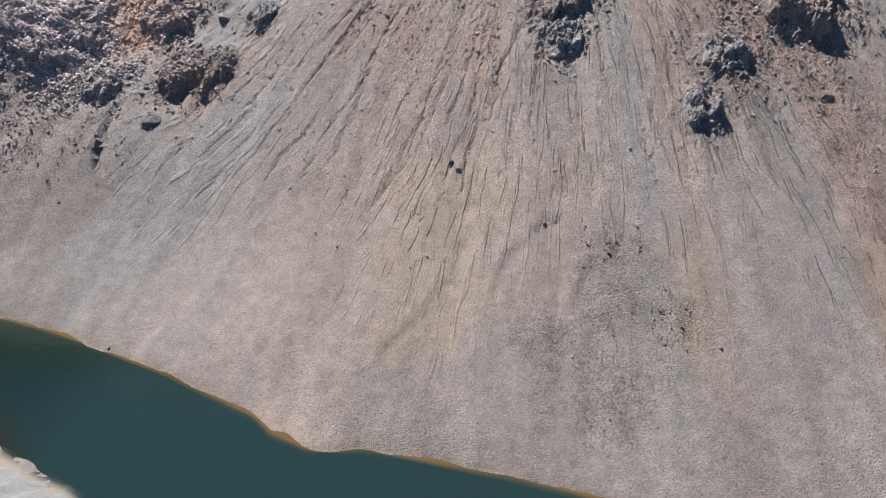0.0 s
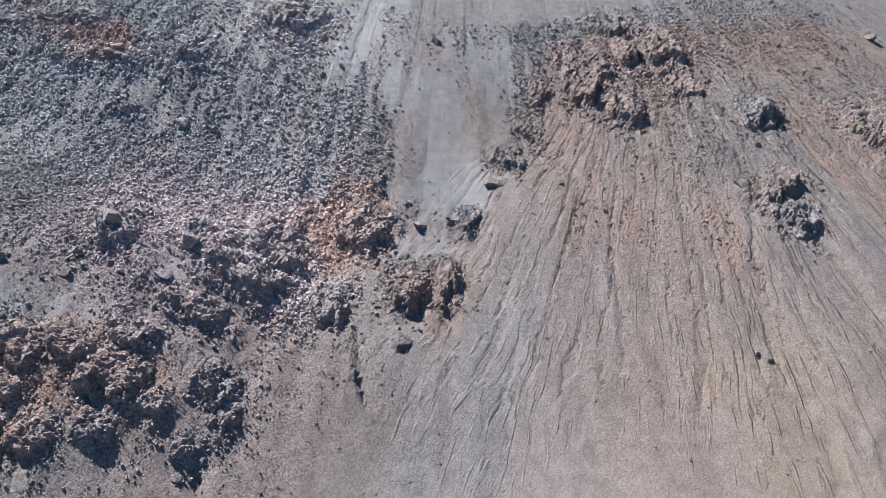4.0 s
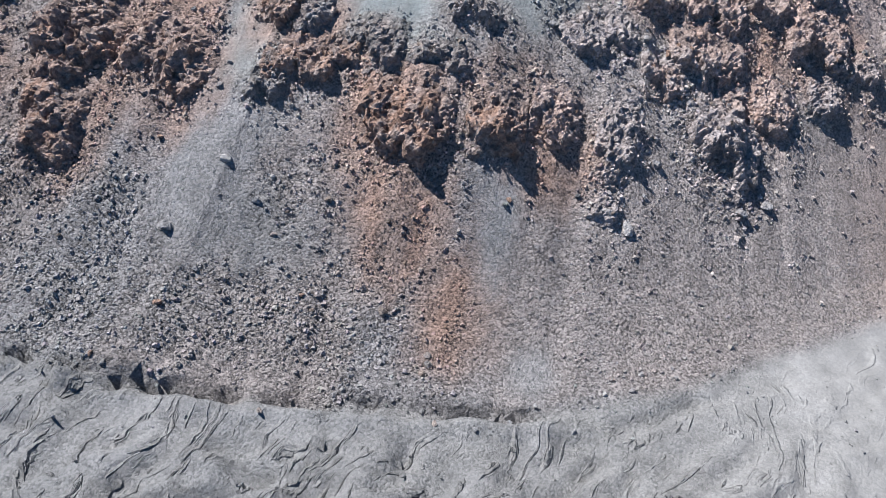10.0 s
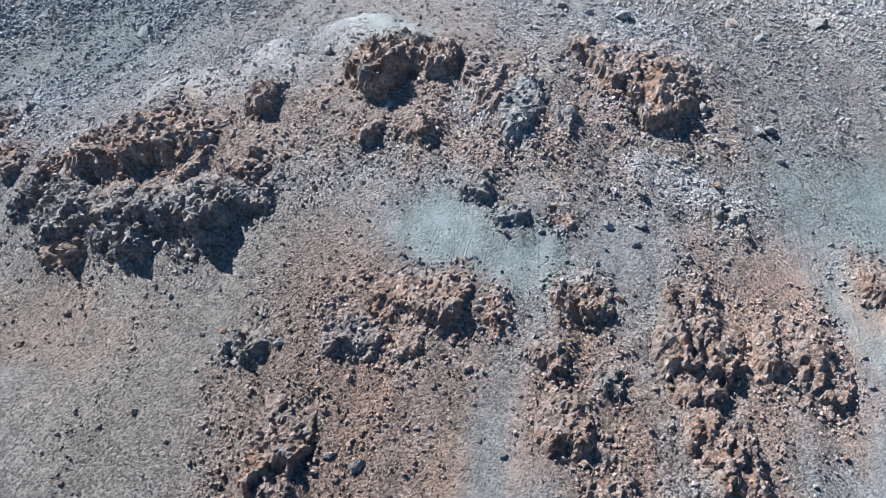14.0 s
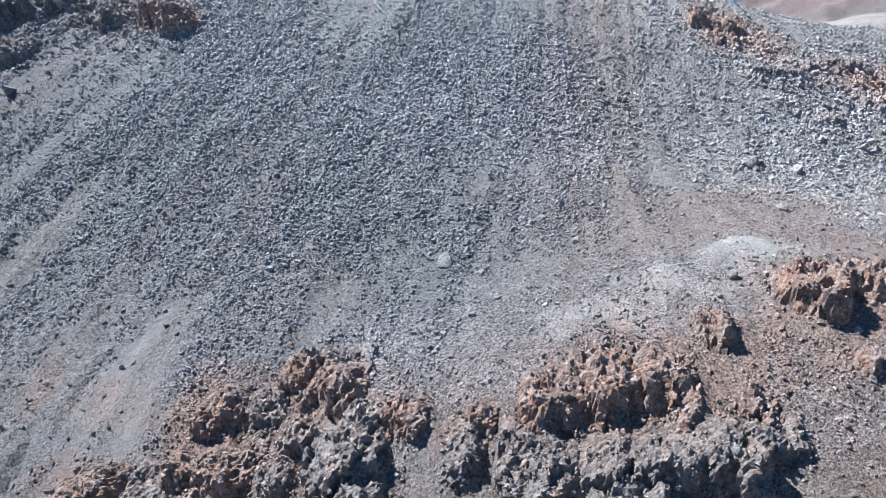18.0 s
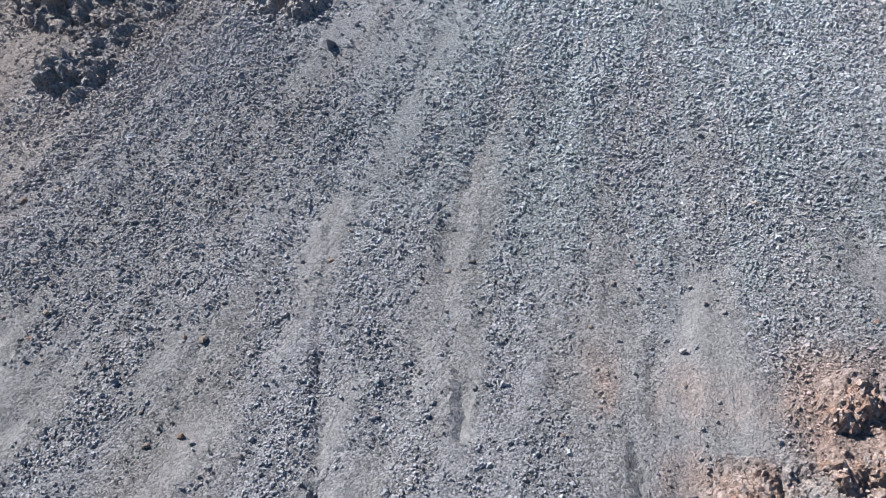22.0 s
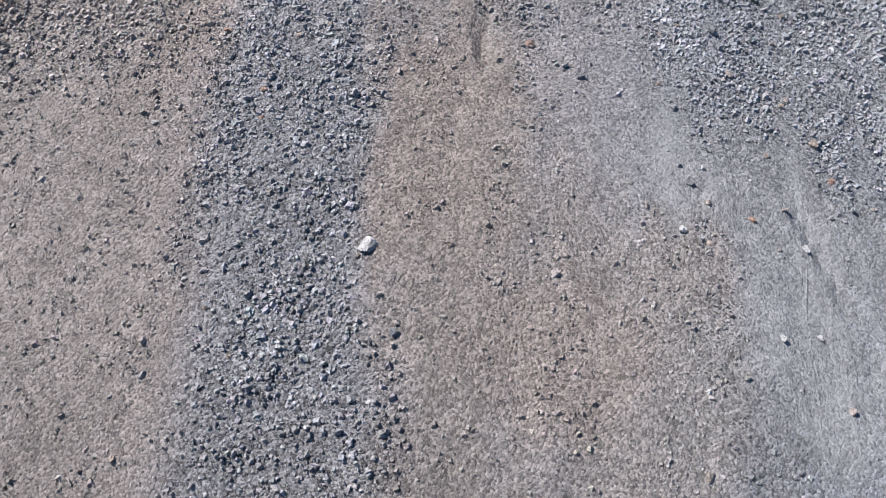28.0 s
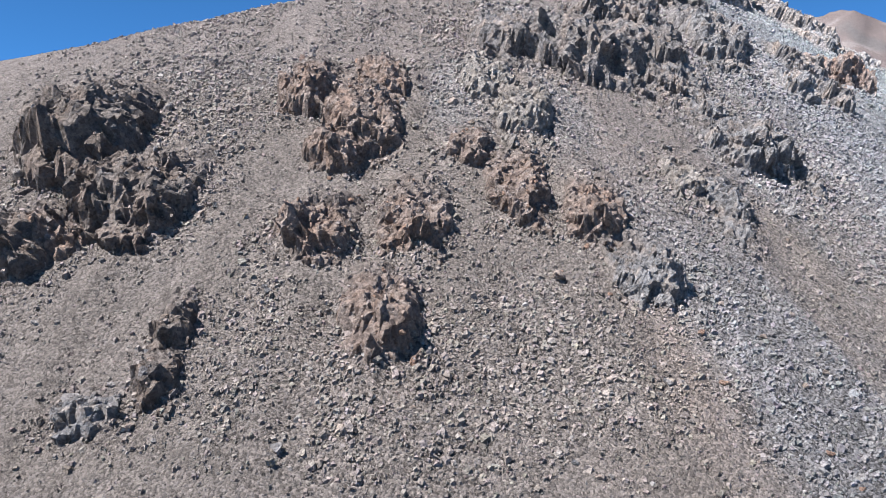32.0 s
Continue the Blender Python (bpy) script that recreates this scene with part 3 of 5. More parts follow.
# lake basin
wall_r, near_r = np.interp(th, WALL_TH, WALL_R), np.interp(th, NEAR_TH, NEAR_R)
wet = np.minimum(rr - wall_r, 0.6 * (near_r - rr))                 # metres into the lake
side = ramp(15.4, 14.2, th)
wall_even = sum(np.interp(th + d, WALL_TH, WALL_R) for d in (-3, -2, -1, 0, 1, 2, 3)) / 7
bank_r = wall_even + (wall_r - wall_even) * np.exp(-np.clip(wall_r - rr, 0, None) / 2.0)
bank = LAKE + np.where(rr < wall_r, np.interp(th, [5, 9, 12, 16], [0.66, 0.5, 0.52, 0.66]) * np.clip(bank_r - rr, 0, None), 0.12 * np.clip(0.6 * (rr - near_r), 0, 8))
dry_pull = np.exp(-(np.clip(-wet, 0, None) / (12.5 + 1.0 * ramp(14, 10, th))) ** 2) * ramp(20.0, 13.5, th)
zz = np.where(wet > 0, LAKE - 0.35 * np.minimum(wet, 6), zz + (bank - zz) * dry_pull)
# far ground falls away smoothly
zz = np.where(rr > 240, zz + (6 - zz) * ramp(240, 300, rr), zz)
# scarp at the toe of the talus, fluted
drop = np.interp(th, [19, 22, 27, 30, 34, 36], [0, 0.3, 0.35, 0.5, 0.5, 0]) * (0.25 + 1.2 * ramp(0.3, 0.6, fractal(arc / 4, rr * 0, 2, 43)))
edge = rr - toe - 0.9 * fractal(arc / 0.55, rr / 9, 2, 41) - 2.2 * (fractal(arc / 3.5, rr * 0, 2, 42) - 0.5) - 0.2
zz += 1.2 * drop * (0.6 - ramp(-0.1, 0.25, edge)) * np.exp(-np.abs(edge) / 7.0)
# washed-out channels in the pale floor
wx, wy = px + 2.6 * (fractal(px / 4, py / 4, 3, 51) - 0.5), py + 2.6 * (fractal(px / 4, py / 4, 3, 52) - 0.5)
ca, cb = (wx * 0.88 + wy * 0.47) / 6.0, (wx * -0.47 + wy * 0.88) / 2.3
ridge = 1 - np.abs(2 * fractal(ca, cb, 2, 53, 0.4) - 1)
rill = 1 - np.abs(2 * fractal(ca * 2.4, cb * 2.6, 2, 55, 0.4) - 1)
wash = ramp(0.8, 3.2, rr - toe + 2 * (fractal(px / 5, py / 5, 2, 56) - 0.5)) * ramp(0.0, 0.5, pale) * np.interp(th, [11, 16, 20, 23, 26], [0.12, 0.12, 0.25, 0.8, 1.0]) * ramp(232, 218, rr)
fall = (0.72 * wx - 0.69 * wy) / 3.0 + 2.4 * fractal(ca * 0.8, cb * 0.6, 3, 54, 0.5)
shelf = fall % 1.0
strong = ramp(0.32, 0.52, fractal(ca * 0.9, cb * 0.8, 2, 60))
zz += wash * ((0.10 + (0.45 + 1.1 * ramp(4, 10, rr - toe)) * strong) * np.where(shelf < 0.80, shelf / 0.80, (1 - shelf) / 0.20) + 0.16 * (fractal(ca * 3, cb * 3, 3, 59) - 0.5) - 0.42 * ramp(0.86, 0.97, ridge) * ramp(0.42, 0.55, fractal(px / 9, py / 9, 2, 58)) - 0.25 * ramp(0.88, 0.98, rill))
zz -= 0.10 * pale * near_view * ramp(0.90, 0.98, 1 - np.abs(2 * fractal(wx / 3.1, wy / 1.7, 3, 57) - 1))
# ruts down the slope
apex = np.arctan2(-(px - 104.0), -(py - 120.0))
wave = fractal(arc / 5, rr / 14, 3, 61) - 0.5
lean, run = apex * 48.0 + 0.45 * wave + 0.6 * (fractal(arc / 1.6, rr / 4, 2, 67) - 0.5), np.hypot(px - 104, py - 120)
plain = arc + 1.1 * wave + 0.7 * (fractal(arc / 1.8, rr / 4, 2, 69) - 0.5)


def ruts(across, down):
    return ramp(0.60, 0.74, fractal(across / 0.50, down / 7, 2, 62)) + 0.6 * ramp(0.62, 0.76, fractal(across / 1.7, down / 26, 2, 63))


rut = ruts(lean, run) * fan * ramp(0.95, 0.7, np.abs(apex)) + ruts(plain, rr) * (1 - fan)
rut_depth = (0.05 + 0.15 * fan * ramp(181, 162, rr) * ramp(0.3, 0.6, fractal(lean / 9, run / 30, 2, 64) + 0.12)) * (1 - pale) * (1 - 0.6 * rock)
lane = 0.5 + (fractal(arc / 3.2, rr / 40, 3, 65) - 0.5) * (1 - 0.7 * ramp(160, 148, rr) * ramp(42, 38, th))
worn = (1 - 0.45 * ramp(8, 11, th) * ramp(16, 14, th)) * (1 - 0.85 * ramp(168, 177, rr) * ramp(16, 13, th) * ramp(3, 6, th))      # smoother low on the fan
zz -= near_view * rut * rut_depth * worn
zz += near_view * (1 - pale) * (0.6 * (lane - 0.5) - 0.13 * ramp(0.60, 0.68, fractal(arc / 2.4, rr / 60, 2, 66)) * (1 - fan))
zz += near_view * 0.55 * silt * ramp(36.5, 38, th)              # smooth mounds of mud on the bench
# single gullies cut by sliding debris: bearing and distance of both ends, depth
GULLIES = [
    (55.9, 180.8, 55.0, 188.1, 0.22), (55.0, 188.1, 54.1, 194.5, 0.26), (54.1, 194.5, 53.8, 198.0, 0.2), (54.0, 176.1, 53.2, 183.9, 0.15),
    (53.2, 183.9, 52.3, 189.9, 0.2), (56.9, 190.1, 56.7, 192.4, 0.22), (55.9, 195.2, 55.6, 198.5, 0.15), (49.7, 184.1, 49.6, 187.3, 0.2),
    (49.9, 188.9, 49.7, 191.2, 0.2), (59.4, 193.4, 59.2, 194.9, 0.15), (60.2, 193.6, 59.7, 198.0, 0.15), (64.2, 190.1, 64.0, 192.1, 0.2),
    (66.7, 196.8, 66.3, 200.1, 0.15), (60.0, 194.9, 59.8, 198.5, 0.12), (61.3, 194.9, 61.2, 197.3, 0.12), (0.2, 153.9, 1.2, 160.6, 0.5),
    (1.2, 160.6, 2.0, 169.5, 0.35), (-0.5, 174.6, 0.7, 177.4, 0.3),
]
GULLIES += [
    (0.7, 177.4, 1.0, 180.5, 0.35), (1.6, 175.0, 2.1, 179.2, 0.25), (2.1, 179.2, 3.0, 182.7, 0.3), (5.5, 157.0, 5.8, 165.6, 0.35),
    (3.7, 167.9, 4.5, 172.2, 0.25), (-1.2, 178.5, -0.8, 181.8, 0.35), (-2.2, 176.0, -1.7, 178.1, 0.3), (3.1, 182.8, 3.6, 185.5, 0.2),
    (-4.8, 166.9, -4.5, 179.9, 0.2), (13.4, 163.2, 13.1, 168.1, 0.35), (13.1, 168.1, 12.8, 169.7, 0.3), (16.4, 176.9, 16.0, 178.8, 0.25),
    (10.6, 165.8, 10.9, 167.5, 0.2), (53.1, 176.7, 52.5, 183.8, 0.18), (52.5, 183.8, 52.6, 188.0, 0.18), (52.6, 188.0, 52.4, 190.0, 0.25),
    (49.9, 189.8, 49.8, 191.2, 0.2), (50.4, 180.7, 50.4, 185.1, 0.15),
]
GULLIES += [
    (64.1, 189.6, 64.0, 192.3, 0.2), (68.0, 196.7, 67.8, 198.1, 0.15),
]
# ... and the washed-out edge along the foot of the talus
GULLIES += [
    (27.5, 204.6, 27.0, 204.6, 0.4), (26.7, 203.7, 25.6, 202.4, 0.35), (25.6, 202.4, 24.3, 201.6, 0.4), (24.3, 201.6, 23.3, 200.8, 0.4),
    (22.4, 200.7, 21.3, 197.9, 0.3), (32.3, 206.7, 30.8, 206.7, 0.5), (30.8, 206.7, 29.7, 205.4, 0.45), (29.7, 205.4, 28.5, 205.1, 0.5),
    (28.5, 205.1, 27.2, 204.1, 0.5), (27.2, 204.1, 25.6, 203.1, 0.4), (25.6, 203.1, 23.5, 201.0, 0.4), (31.0, 210.2, 30.4, 208.8, 0.4),
    (29.7, 209.5, 29.1, 208.0, 0.4), (28.1, 208.2, 27.7, 207.0, 0.4), (27.0, 207.0, 26.5, 206.3, 0.35), (26.7, 207.4, 26.1, 207.8, 0.45),
    (25.9, 208.9, 25.6, 207.2, 0.4), (25.2, 207.0, 24.9, 205.0, 0.35), (23.5, 206.6, 22.7, 202.9, 0.5), (22.4, 206.0, 22.3, 203.1, 0.4),
]
for t0, r0, t1, r1, deep in GULLIES:
    deep = deep * (0.5 if t0 < 12 else 1.0)
    i0, i1 = np.searchsorted(TH, [min(t0, t1) - 1.2, max(t0, t1) + 1.2])
    j0, j1 = np.searchsorted(RR, [min(r0, r1) - 1.5, max(r0, r1) + 1.5])
    cut_ = np.s_[i0:i1, j0:j1]
    across, down = np.radians(th[cut_] - t0) * r0 + 0.7 * (fractal(arc[cut_] / 1.5, rr[cut_] / 2.5, 2, 77) - 0.5), rr[cut_] - r0
    ex, ey = math.radians(t1 - t0) * r0, r1 - r0
    part_way = np.clip((across * ex + down * ey) / (ex * ex + ey * ey), 0, 1)
    off = np.hypot(across - part_way * ex, down - part_way * ey)
    side_of = np.sign(across * ey - down * ex)
    zz[cut_] += deep * (0.45 * np.exp(-((off - 0.75) / 0.45) ** 2) * (side_of > 0) - np.exp(-(off / (0.24 if t0 < 12 else 0.34)) ** 2))
# lumps, rubble and crags
lumps = fractal(arc / 1.6, rr / 2.2, 4, 71) - 0.5
rough = 0.22 + 0.5 * coarse + 0.35 * rust + 0.45 * apron - 0.14 * mud - 0.5 * silt - 0.16 * pale - 0.1 * fan * (1 - coarse)
zz += near_view * np.maximum(rough, 0.05) * lumps
crag = 1 - np.abs(2 * fractal(arc / 2.1 + lumps, rr / 3.4, 4, 72, 0.55) - 1)
zz += near_view * rock * (1 - 0.5 * ramp(12, 14, th) * ramp(37, 35, th)) * (1 - 0.5 * ramp(156, 148, rr)) * (1.5 * (crag - 0.62) + 0.8 * (fractal(arc / 0.6, rr / 0.8, 2, 73) - 0.5))

# ---- colour of the soil, without light ----
def mix(a, b, w):
    return a + (np.asarray(b) - a) * w[..., None]


tone_a, tone_b = fractal(arc / 5, rr / 26, 3, 81), fractal(arc / 1.1, rr / 5, 3, 82)
soil = np.zeros(th.shape + (3,)) + (0.292, 0.262, 0.250)
soil = mix(soil, (0.262, 0.266, 0.282), ramp(38, 46, th) * ramp(66, 60, th))
soil = mix(soil, (0.236, 0.264, 0.272), ramp(40, 45, th) * ramp(62, 52, th) * ramp(186, 176, rr) * 0.8)
soil = mix(soil, (0.290, 0.250, 0.228), ramp(22, 12, th) * 0.9)
soil = mix(soil, (0.285, 0.240, 0.216), fan * (0.45 + 0.55 * ramp(0.35, 0.65, tone_a)))
soil = mix(soil, (0.262, 0.258, 0.262), ramp(0.50, 0.72, fractal(arc / 3, rr / 30, 3, 83)) * 0.7 * (1 - 0.8 * fan))
soil = mix(soil, (0.262, 0.229, 0.212), ramp(61, 66, th) * 0.8)
soil = mix(soil, (0.270, 0.262, 0.256), ramp(132, 120, rr) * 0.9)
soil = mix(soil, (0.275, 0.280, 0.280), ramp(22, 26, th) * ramp(40, 37, th) * ramp(162, 150, rr) * 0.85)
soil = mix(soil, (0.285, 0.250, 0.225), tan * 0.75)
soil = mix(soil, np.where((th < 41)[..., None], (0.222, 0.216, 0.214), np.where((th > 67.3)[..., None], (0.242, 0.222, 0.211), (0.225, 0.228, 0.240))), coarse * (0.55 - 0.4 * fan) * ramp(0.3, 0.55, tone_a))
soil = mix(soil, (0.325, 0.258, 0.196), mask("ochre", 1.1, 0.7, 13, 6.0) * 0.6)
soil = mix(soil, (0.272, 0.264, 0.258), mask("ash", 1.1, 0.6, 14, 4.0) * 0.4)
soil = mix(soil, (0.268, 0.222, 0.198), mask("brown", 1.1, 0.7, 15, 6.0) * 0.6)
olive = ramp(0, 1.2, th - np.interp(rr, [180, 192, 207], [68.5, 67.6, 66.0]) + 0.8 * (tone_a - 0.5)) * ramp(172, 180, rr)
olive = np.maximum(olive, ramp(0, 1.5, th - np.interp(rr, [190, 200, 208], [64.8, 62.0, 60.8])) * ramp(66.2, 64.8, th) * ramp(205, 208, rr))
soil = mix(soil, (0.232, 0.205, 0.187), olive * 0.75)
soil = mix(soil, (0.232, 0.230, 0.238), 0.7 * ramp(0.0, 0.35, lane_at) * ramp(2.4, 1.6, lane_at) * ramp(180, 188, rr))
soil = mix(soil, (0.276, 0.184, 0.150), 0.8 * ramp(34.6, 35.4, th + 0.8 * (tone_a - 0.5)) * ramp(38, 37, th) * ramp(187, 192, rr) * ramp(207, 204, rr))
soil = mix(soil, (0.212, 0.212, 0.213), mud * 0.8)
soil = mix(soil, np.where((th > 36.3)[..., None], (0.290, 0.302, 0.292), (0.190, 0.214, 0.214)), silt * 0.9)
mauve = ramp(14, 16.5, th + 2 * (tone_a - 0.5)) * ramp(25, 20, th) * ramp(146, 154, rr) * ramp(176, 166, rr + 8 * (tone_a - 0.5))
soil = mix(soil, (0.355, 0.285, 0.280), mauve * 0.7)
soil = mix(soil, (0.312, 0.213, 0.170), rust * (1 - 0.45 * fan) * (1 - 0.35 * ramp(188, 185, rr) * ramp(28, 31, th)) * (0.62 + 0.36 * ramp(0.35, 0.65, tone_b)))
soil = mix(soil, (0.40, 0.40, 0.415), white * (0.55 - 0.25 * ramp(56, 60, th)))
soil = mix(soil, (0.250, 0.212, 0.198), rock * 0.35)
soil = mix(soil, (0.258, 0.256, 0.250), pale)
soil = mix(soil, (0.228, 0.229, 0.230), pale * ramp(20, 30, th))
soil = mix(soil, (0.205, 0.207, 0.208), pale * ramp(26, 31, th) * ramp(0.35, 0.6, fractal(px / 6, py / 4, 3, 86)))
soil = mix(soil, (0.240, 0.240, 0.240), pale * ramp(0.40, 0.66, fractal(ca * 1.3, cb * 1.1, 4, 84, 0.55)) * (0.7 - 0.6 * ramp(24, 20, th)))
soil = mix(soil, (0.20, 0.15, 0.10), side * np.exp(-((rr - wall_r) / 0.35) ** 2) * 0.6)
soil *= (1 - 0.09 * ramp(36, 42, th))[..., None]
soil *= (1 + 0.16 * apron * ramp(12, 14, th) * ramp(33, 29, th))[..., None]                 # paler, dustier rock
soil = mix(soil, (0.232, 0.198, 0.176), 0.6 * ramp(35.5, 37.5, th) * ramp(48, 46, th) * ramp(187, 191, rr) * (1 - pale))
soil = mix(soil, (0.345, 0.280, 0.252), 0.75 * ramp(13, 14.5, th) * ramp(18.5, 16.5, th + 1.5 * (tone_a - 0.5)) * ramp(158, 163, rr) * (1 - pale) * (1 - rock))
soil *= (1 - 0.09 * ramp(30, 32, th) * ramp(40, 37, th) * ramp(191, 196, rr) * (1 - pale))[..., None]
soil *= (1 - 0.10 * ramp(56, 59, th) * ramp(68, 65, th))[..., None]
soil *= (1 + (0.20 + 0.16 * ramp(24, 20, th)) * ramp(168, 152, rr) * ramp(62, 58, th) * ramp(12, 15, th))[..., None]
soil *= (1 + fan * 0.30 * (fractal(lean / 1.6, run / 24, 3, 87) - 0.5))[..., None] * (1 + fan[..., None] * np.array((0.10, 0.0, -0.08)) * (fractal(lean / 3.5, run / 30, 2, 88)[..., None] - 0.5))
soil *= (0.80 + 0.10 * coarse + 0.12 * rock - 0.06 * pale)[..., None]
soil *= (0.84 + 0.32 * tone_b)[..., None] * (0.93 + 0.14 * grain(arc / 0.4, rr / 0.4, 85))[..., None]
soil *= (1 + 0.03 * ramp(13, 15, th) * ramp(25, 22, th) * ramp(168, 176, rr) * (1 - pale))[..., None]
sandy = ramp(20, 16, th) * ramp(166, 180, rr) * (1 - pale)      # fine sand low on the fan and above the shore
soil *= (1 - 0.12 * sandy - 0.08 * pale)[..., None]
calm = pale * ramp(23, 19, th)                     # the smooth wet mud by the lake
stony = np.clip(0.62 + 0.38 * coarse + 0.3 * rock - 0.36 * np.maximum(mud, 1.3 * silt) - 0.40 * pale + 0.3 * white - 0.28 * fan - 0.14 * ramp(22, 17, th) * (1 - fan) - 0.16 * sandy - 0.08 * calm, 0.04, 1)


# ---- materials ----
def earth(name, pebble, grit, bump, dark, light):
    """Stony ground: the colour that the mesh carries, broken up by grit and by pebbles in tone and relief."""
    mat = bpy.data.materials.new(name)
    mat.use_nodes = True
    nodes, links = mat.node_tree.nodes, mat.node_tree.links

    def node(kind, **values):
        n = nodes.new(kind)
        for key, value in values.items():
            n.inputs[key.replace("_", " ")].default_value = value
        return n

    def math_node(operation, a, b):
        n = nodes.new("ShaderNodeMath")
        n.operation = operation
        for socket, value in zip(n.inputs, (a, b)):
            if isinstance(value, (int, float)):
                socket.default_value = value
            else:
                links.new(value, socket)
        return n.outputs[0]

    def span(value, a, b, c, d):
        n = node("ShaderNodeMapRange", From_Min=a, From_Max=b, To_Min=c, To_Max=d)
        links.new(value, n.inputs["Value"])
        return n.outputs[0]

    bsdf = nodes["Principled BSDF"]
    bsdf.inputs["Roughness"].default_value = 0.93
    bsdf.inputs["Specular IOR Level"].default_value = 0.2
    colour, amount, flow, rutted = (nodes.new("ShaderNodeAttribute") for _ in range(4))
    colour.attribute_name, amount.attribute_name, flow.attribute_name, rutted.attribute_name = "soil", "stony", "flow", "rutted"
    place = nodes.new("ShaderNodeTexCoord")
    stones = node("ShaderNodeTexVoronoi", Scale=1 / pebble)
    sand = node("ShaderNodeTexVoronoi", Scale=2.3 / pebble)
    rough = node("ShaderNodeTexNoise", Scale=0.9 / grit, Detail=7.0, Roughness=0.72)
    dust = node("ShaderNodeTexNoise", Scale=0.9, Detail=9.0, Roughness=0.6)
    for tex in (stones, sand, rough, dust):
        links.new(place.outputs["Object"], tex.inputs["Vector"])
    hue_a, hue_b = nodes.new("ShaderNodeSeparateColor"), nodes.new("ShaderNodeSeparateColor")
    links.new(stones.outputs["Color"], hue_a.inputs[0])
    links.new(sand.outputs["Color"], hue_b.inputs[0])
    speck = math_node("ADD", math_node("MULTIPLY", hue_a.outputs[0], 0.6), math_node("MULTIPLY", hue_b.outputs[1], 0.4))
    tone = math_node("MULTIPLY", span(speck, 0.15, 0.85, dark, light), span(rough.outputs["Fac"], 0.3, 0.7, 0.85, 1.15))
    vary = nodes.new("ShaderNodeMix")
    vary.data_type, vary.blend_type = "RGBA", "MULTIPLY"
    links.new(span(amount.outputs["Fac"], 0.0, 1.0, 0.10, 1.0), vary.inputs["Factor"])
    links.new(colour.outputs["Color"], vary.inputs["A"])
    links.new(tone, vary.inputs["B"])
    stain = nodes.new("ShaderNodeMix")
    stain.data_type, stain.blend_type = "RGBA", "MULTIPLY"
    stain.inputs["Factor"].default_value = 1.0
    links.new(vary.outputs["Result"], stain.inputs["A"])
    links.new(span(dust.outputs["Fac"], 0.3, 0.7, 0.86, 1.14), stain.inputs["B"])
    links.new(stain.outputs["Result"], bsdf.inputs["Base Color"])
    def facet(tex, steep):
        """A plane of random tilt for each stone of a cell texture."""
        off, lean, dot = nodes.new("ShaderNodeVectorMath"), nodes.new("ShaderNodeVectorMath"), nodes.new("ShaderNodeVectorMath")
        off.operation, lean.operation, dot.operation = "SUBTRACT", "SUBTRACT", "DOT_PRODUCT"
        links.new(place.outputs["Object"], off.inputs[0])
        links.new(tex.outputs["Position"], off.inputs[1])
        links.new(tex.outputs["Color"], lean.inputs[0])
        lean.inputs[1].default_value = (0.5, 0.5, 0.5)
        links.new(off.outputs[0], dot.inputs[0])
        links.new(lean.outputs[0], dot.inputs[1])
        return math_node("MULTIPLY", dot.outputs["Value"], steep)

    tilts = math_node("ADD", facet(stones, 0.8), facet(sand, 0.6))
    lumps_ = math_node("SUBTRACT", math_node("ADD", tilts, math_node("MULTIPLY", rough.outputs["Fac"], 2.2 * grit)), math_node("MULTIPLY", math_node("ADD", stones.outputs["Distance"], math_node("MULTIPLY", sand.outputs["Distance"], 0.4)), 0.46 * pebble))
    lift = math_node("MULTIPLY", math_node("MULTIPLY", lumps_, amount.outputs["Fac"]), bump)
    streak = node("ShaderNodeTexNoise", Scale=1.0, Detail=4.0, Distortion=0.7)
    links.new(flow.outputs["Vector"], streak.inputs["Vector"])
    groove = math_node("MULTIPLY", span(streak.outputs["Fac"], 0.57, 0.67, 0.0, 1.0), rutted.outputs["Fac"])
    relief = node("ShaderNodeBump", Distance=1.0)
    links.new(math_node("SUBTRACT", lift, groove), relief.inputs["Height"])
    links.new(relief.outputs[0], bsdf.inputs["Normal"])
    return mat


soil_mat = earth("stony_soil", 0.10, 0.05, 3.0, 0.28, 1.80)
stone_mat = earth("scree_stone", 0.08, 0.05, 1.2, 0.58, 1.42)
rock_mat = earth("crag_rock", 0.20, 0.12, 1.3, 0.60, 1.40)


def put(name, verts, quads, colour=None, stony_value=None, smooth=False, material=None):
    """A mesh object from arrays of corners and faces, with the colour and stoniness of its corners."""
    me = bpy.data.meshes.new(name)
    n, k = quads.shape
    me.vertices.add(len(verts))
    me.vertices.foreach_set("co", np.ascontiguousarray(verts, np.float32).ravel())
    me.loops.add(n * k)
    me.loops.foreach_set("vertex_index", np.ascontiguousarray(quads, np.int32).ravel())
    me.polygons.add(n)
    me.polygons.foreach_set("loop_start", np.arange(0, n * k, k, dtype=np.int32))
    me.polygons.foreach_set("use_smooth", np.full(n, smooth))
    if colour is not None:
        layer = me.color_attributes.new("soil", "FLOAT_COLOR", "POINT")
        layer.data.foreach_set("color", np.c_[colour, np.ones(len(verts))].astype(np.float32).ravel())
        amount = me.attributes.new("stony", "FLOAT", "POINT")
        amount.data.foreach_set("value", (np.zeros(len(verts)) + stony_value).astype(np.float32))
    me.update(calc_edges=True)
    me.validate()
    if material:
        me.materials.append(material)
    return new(name, me)


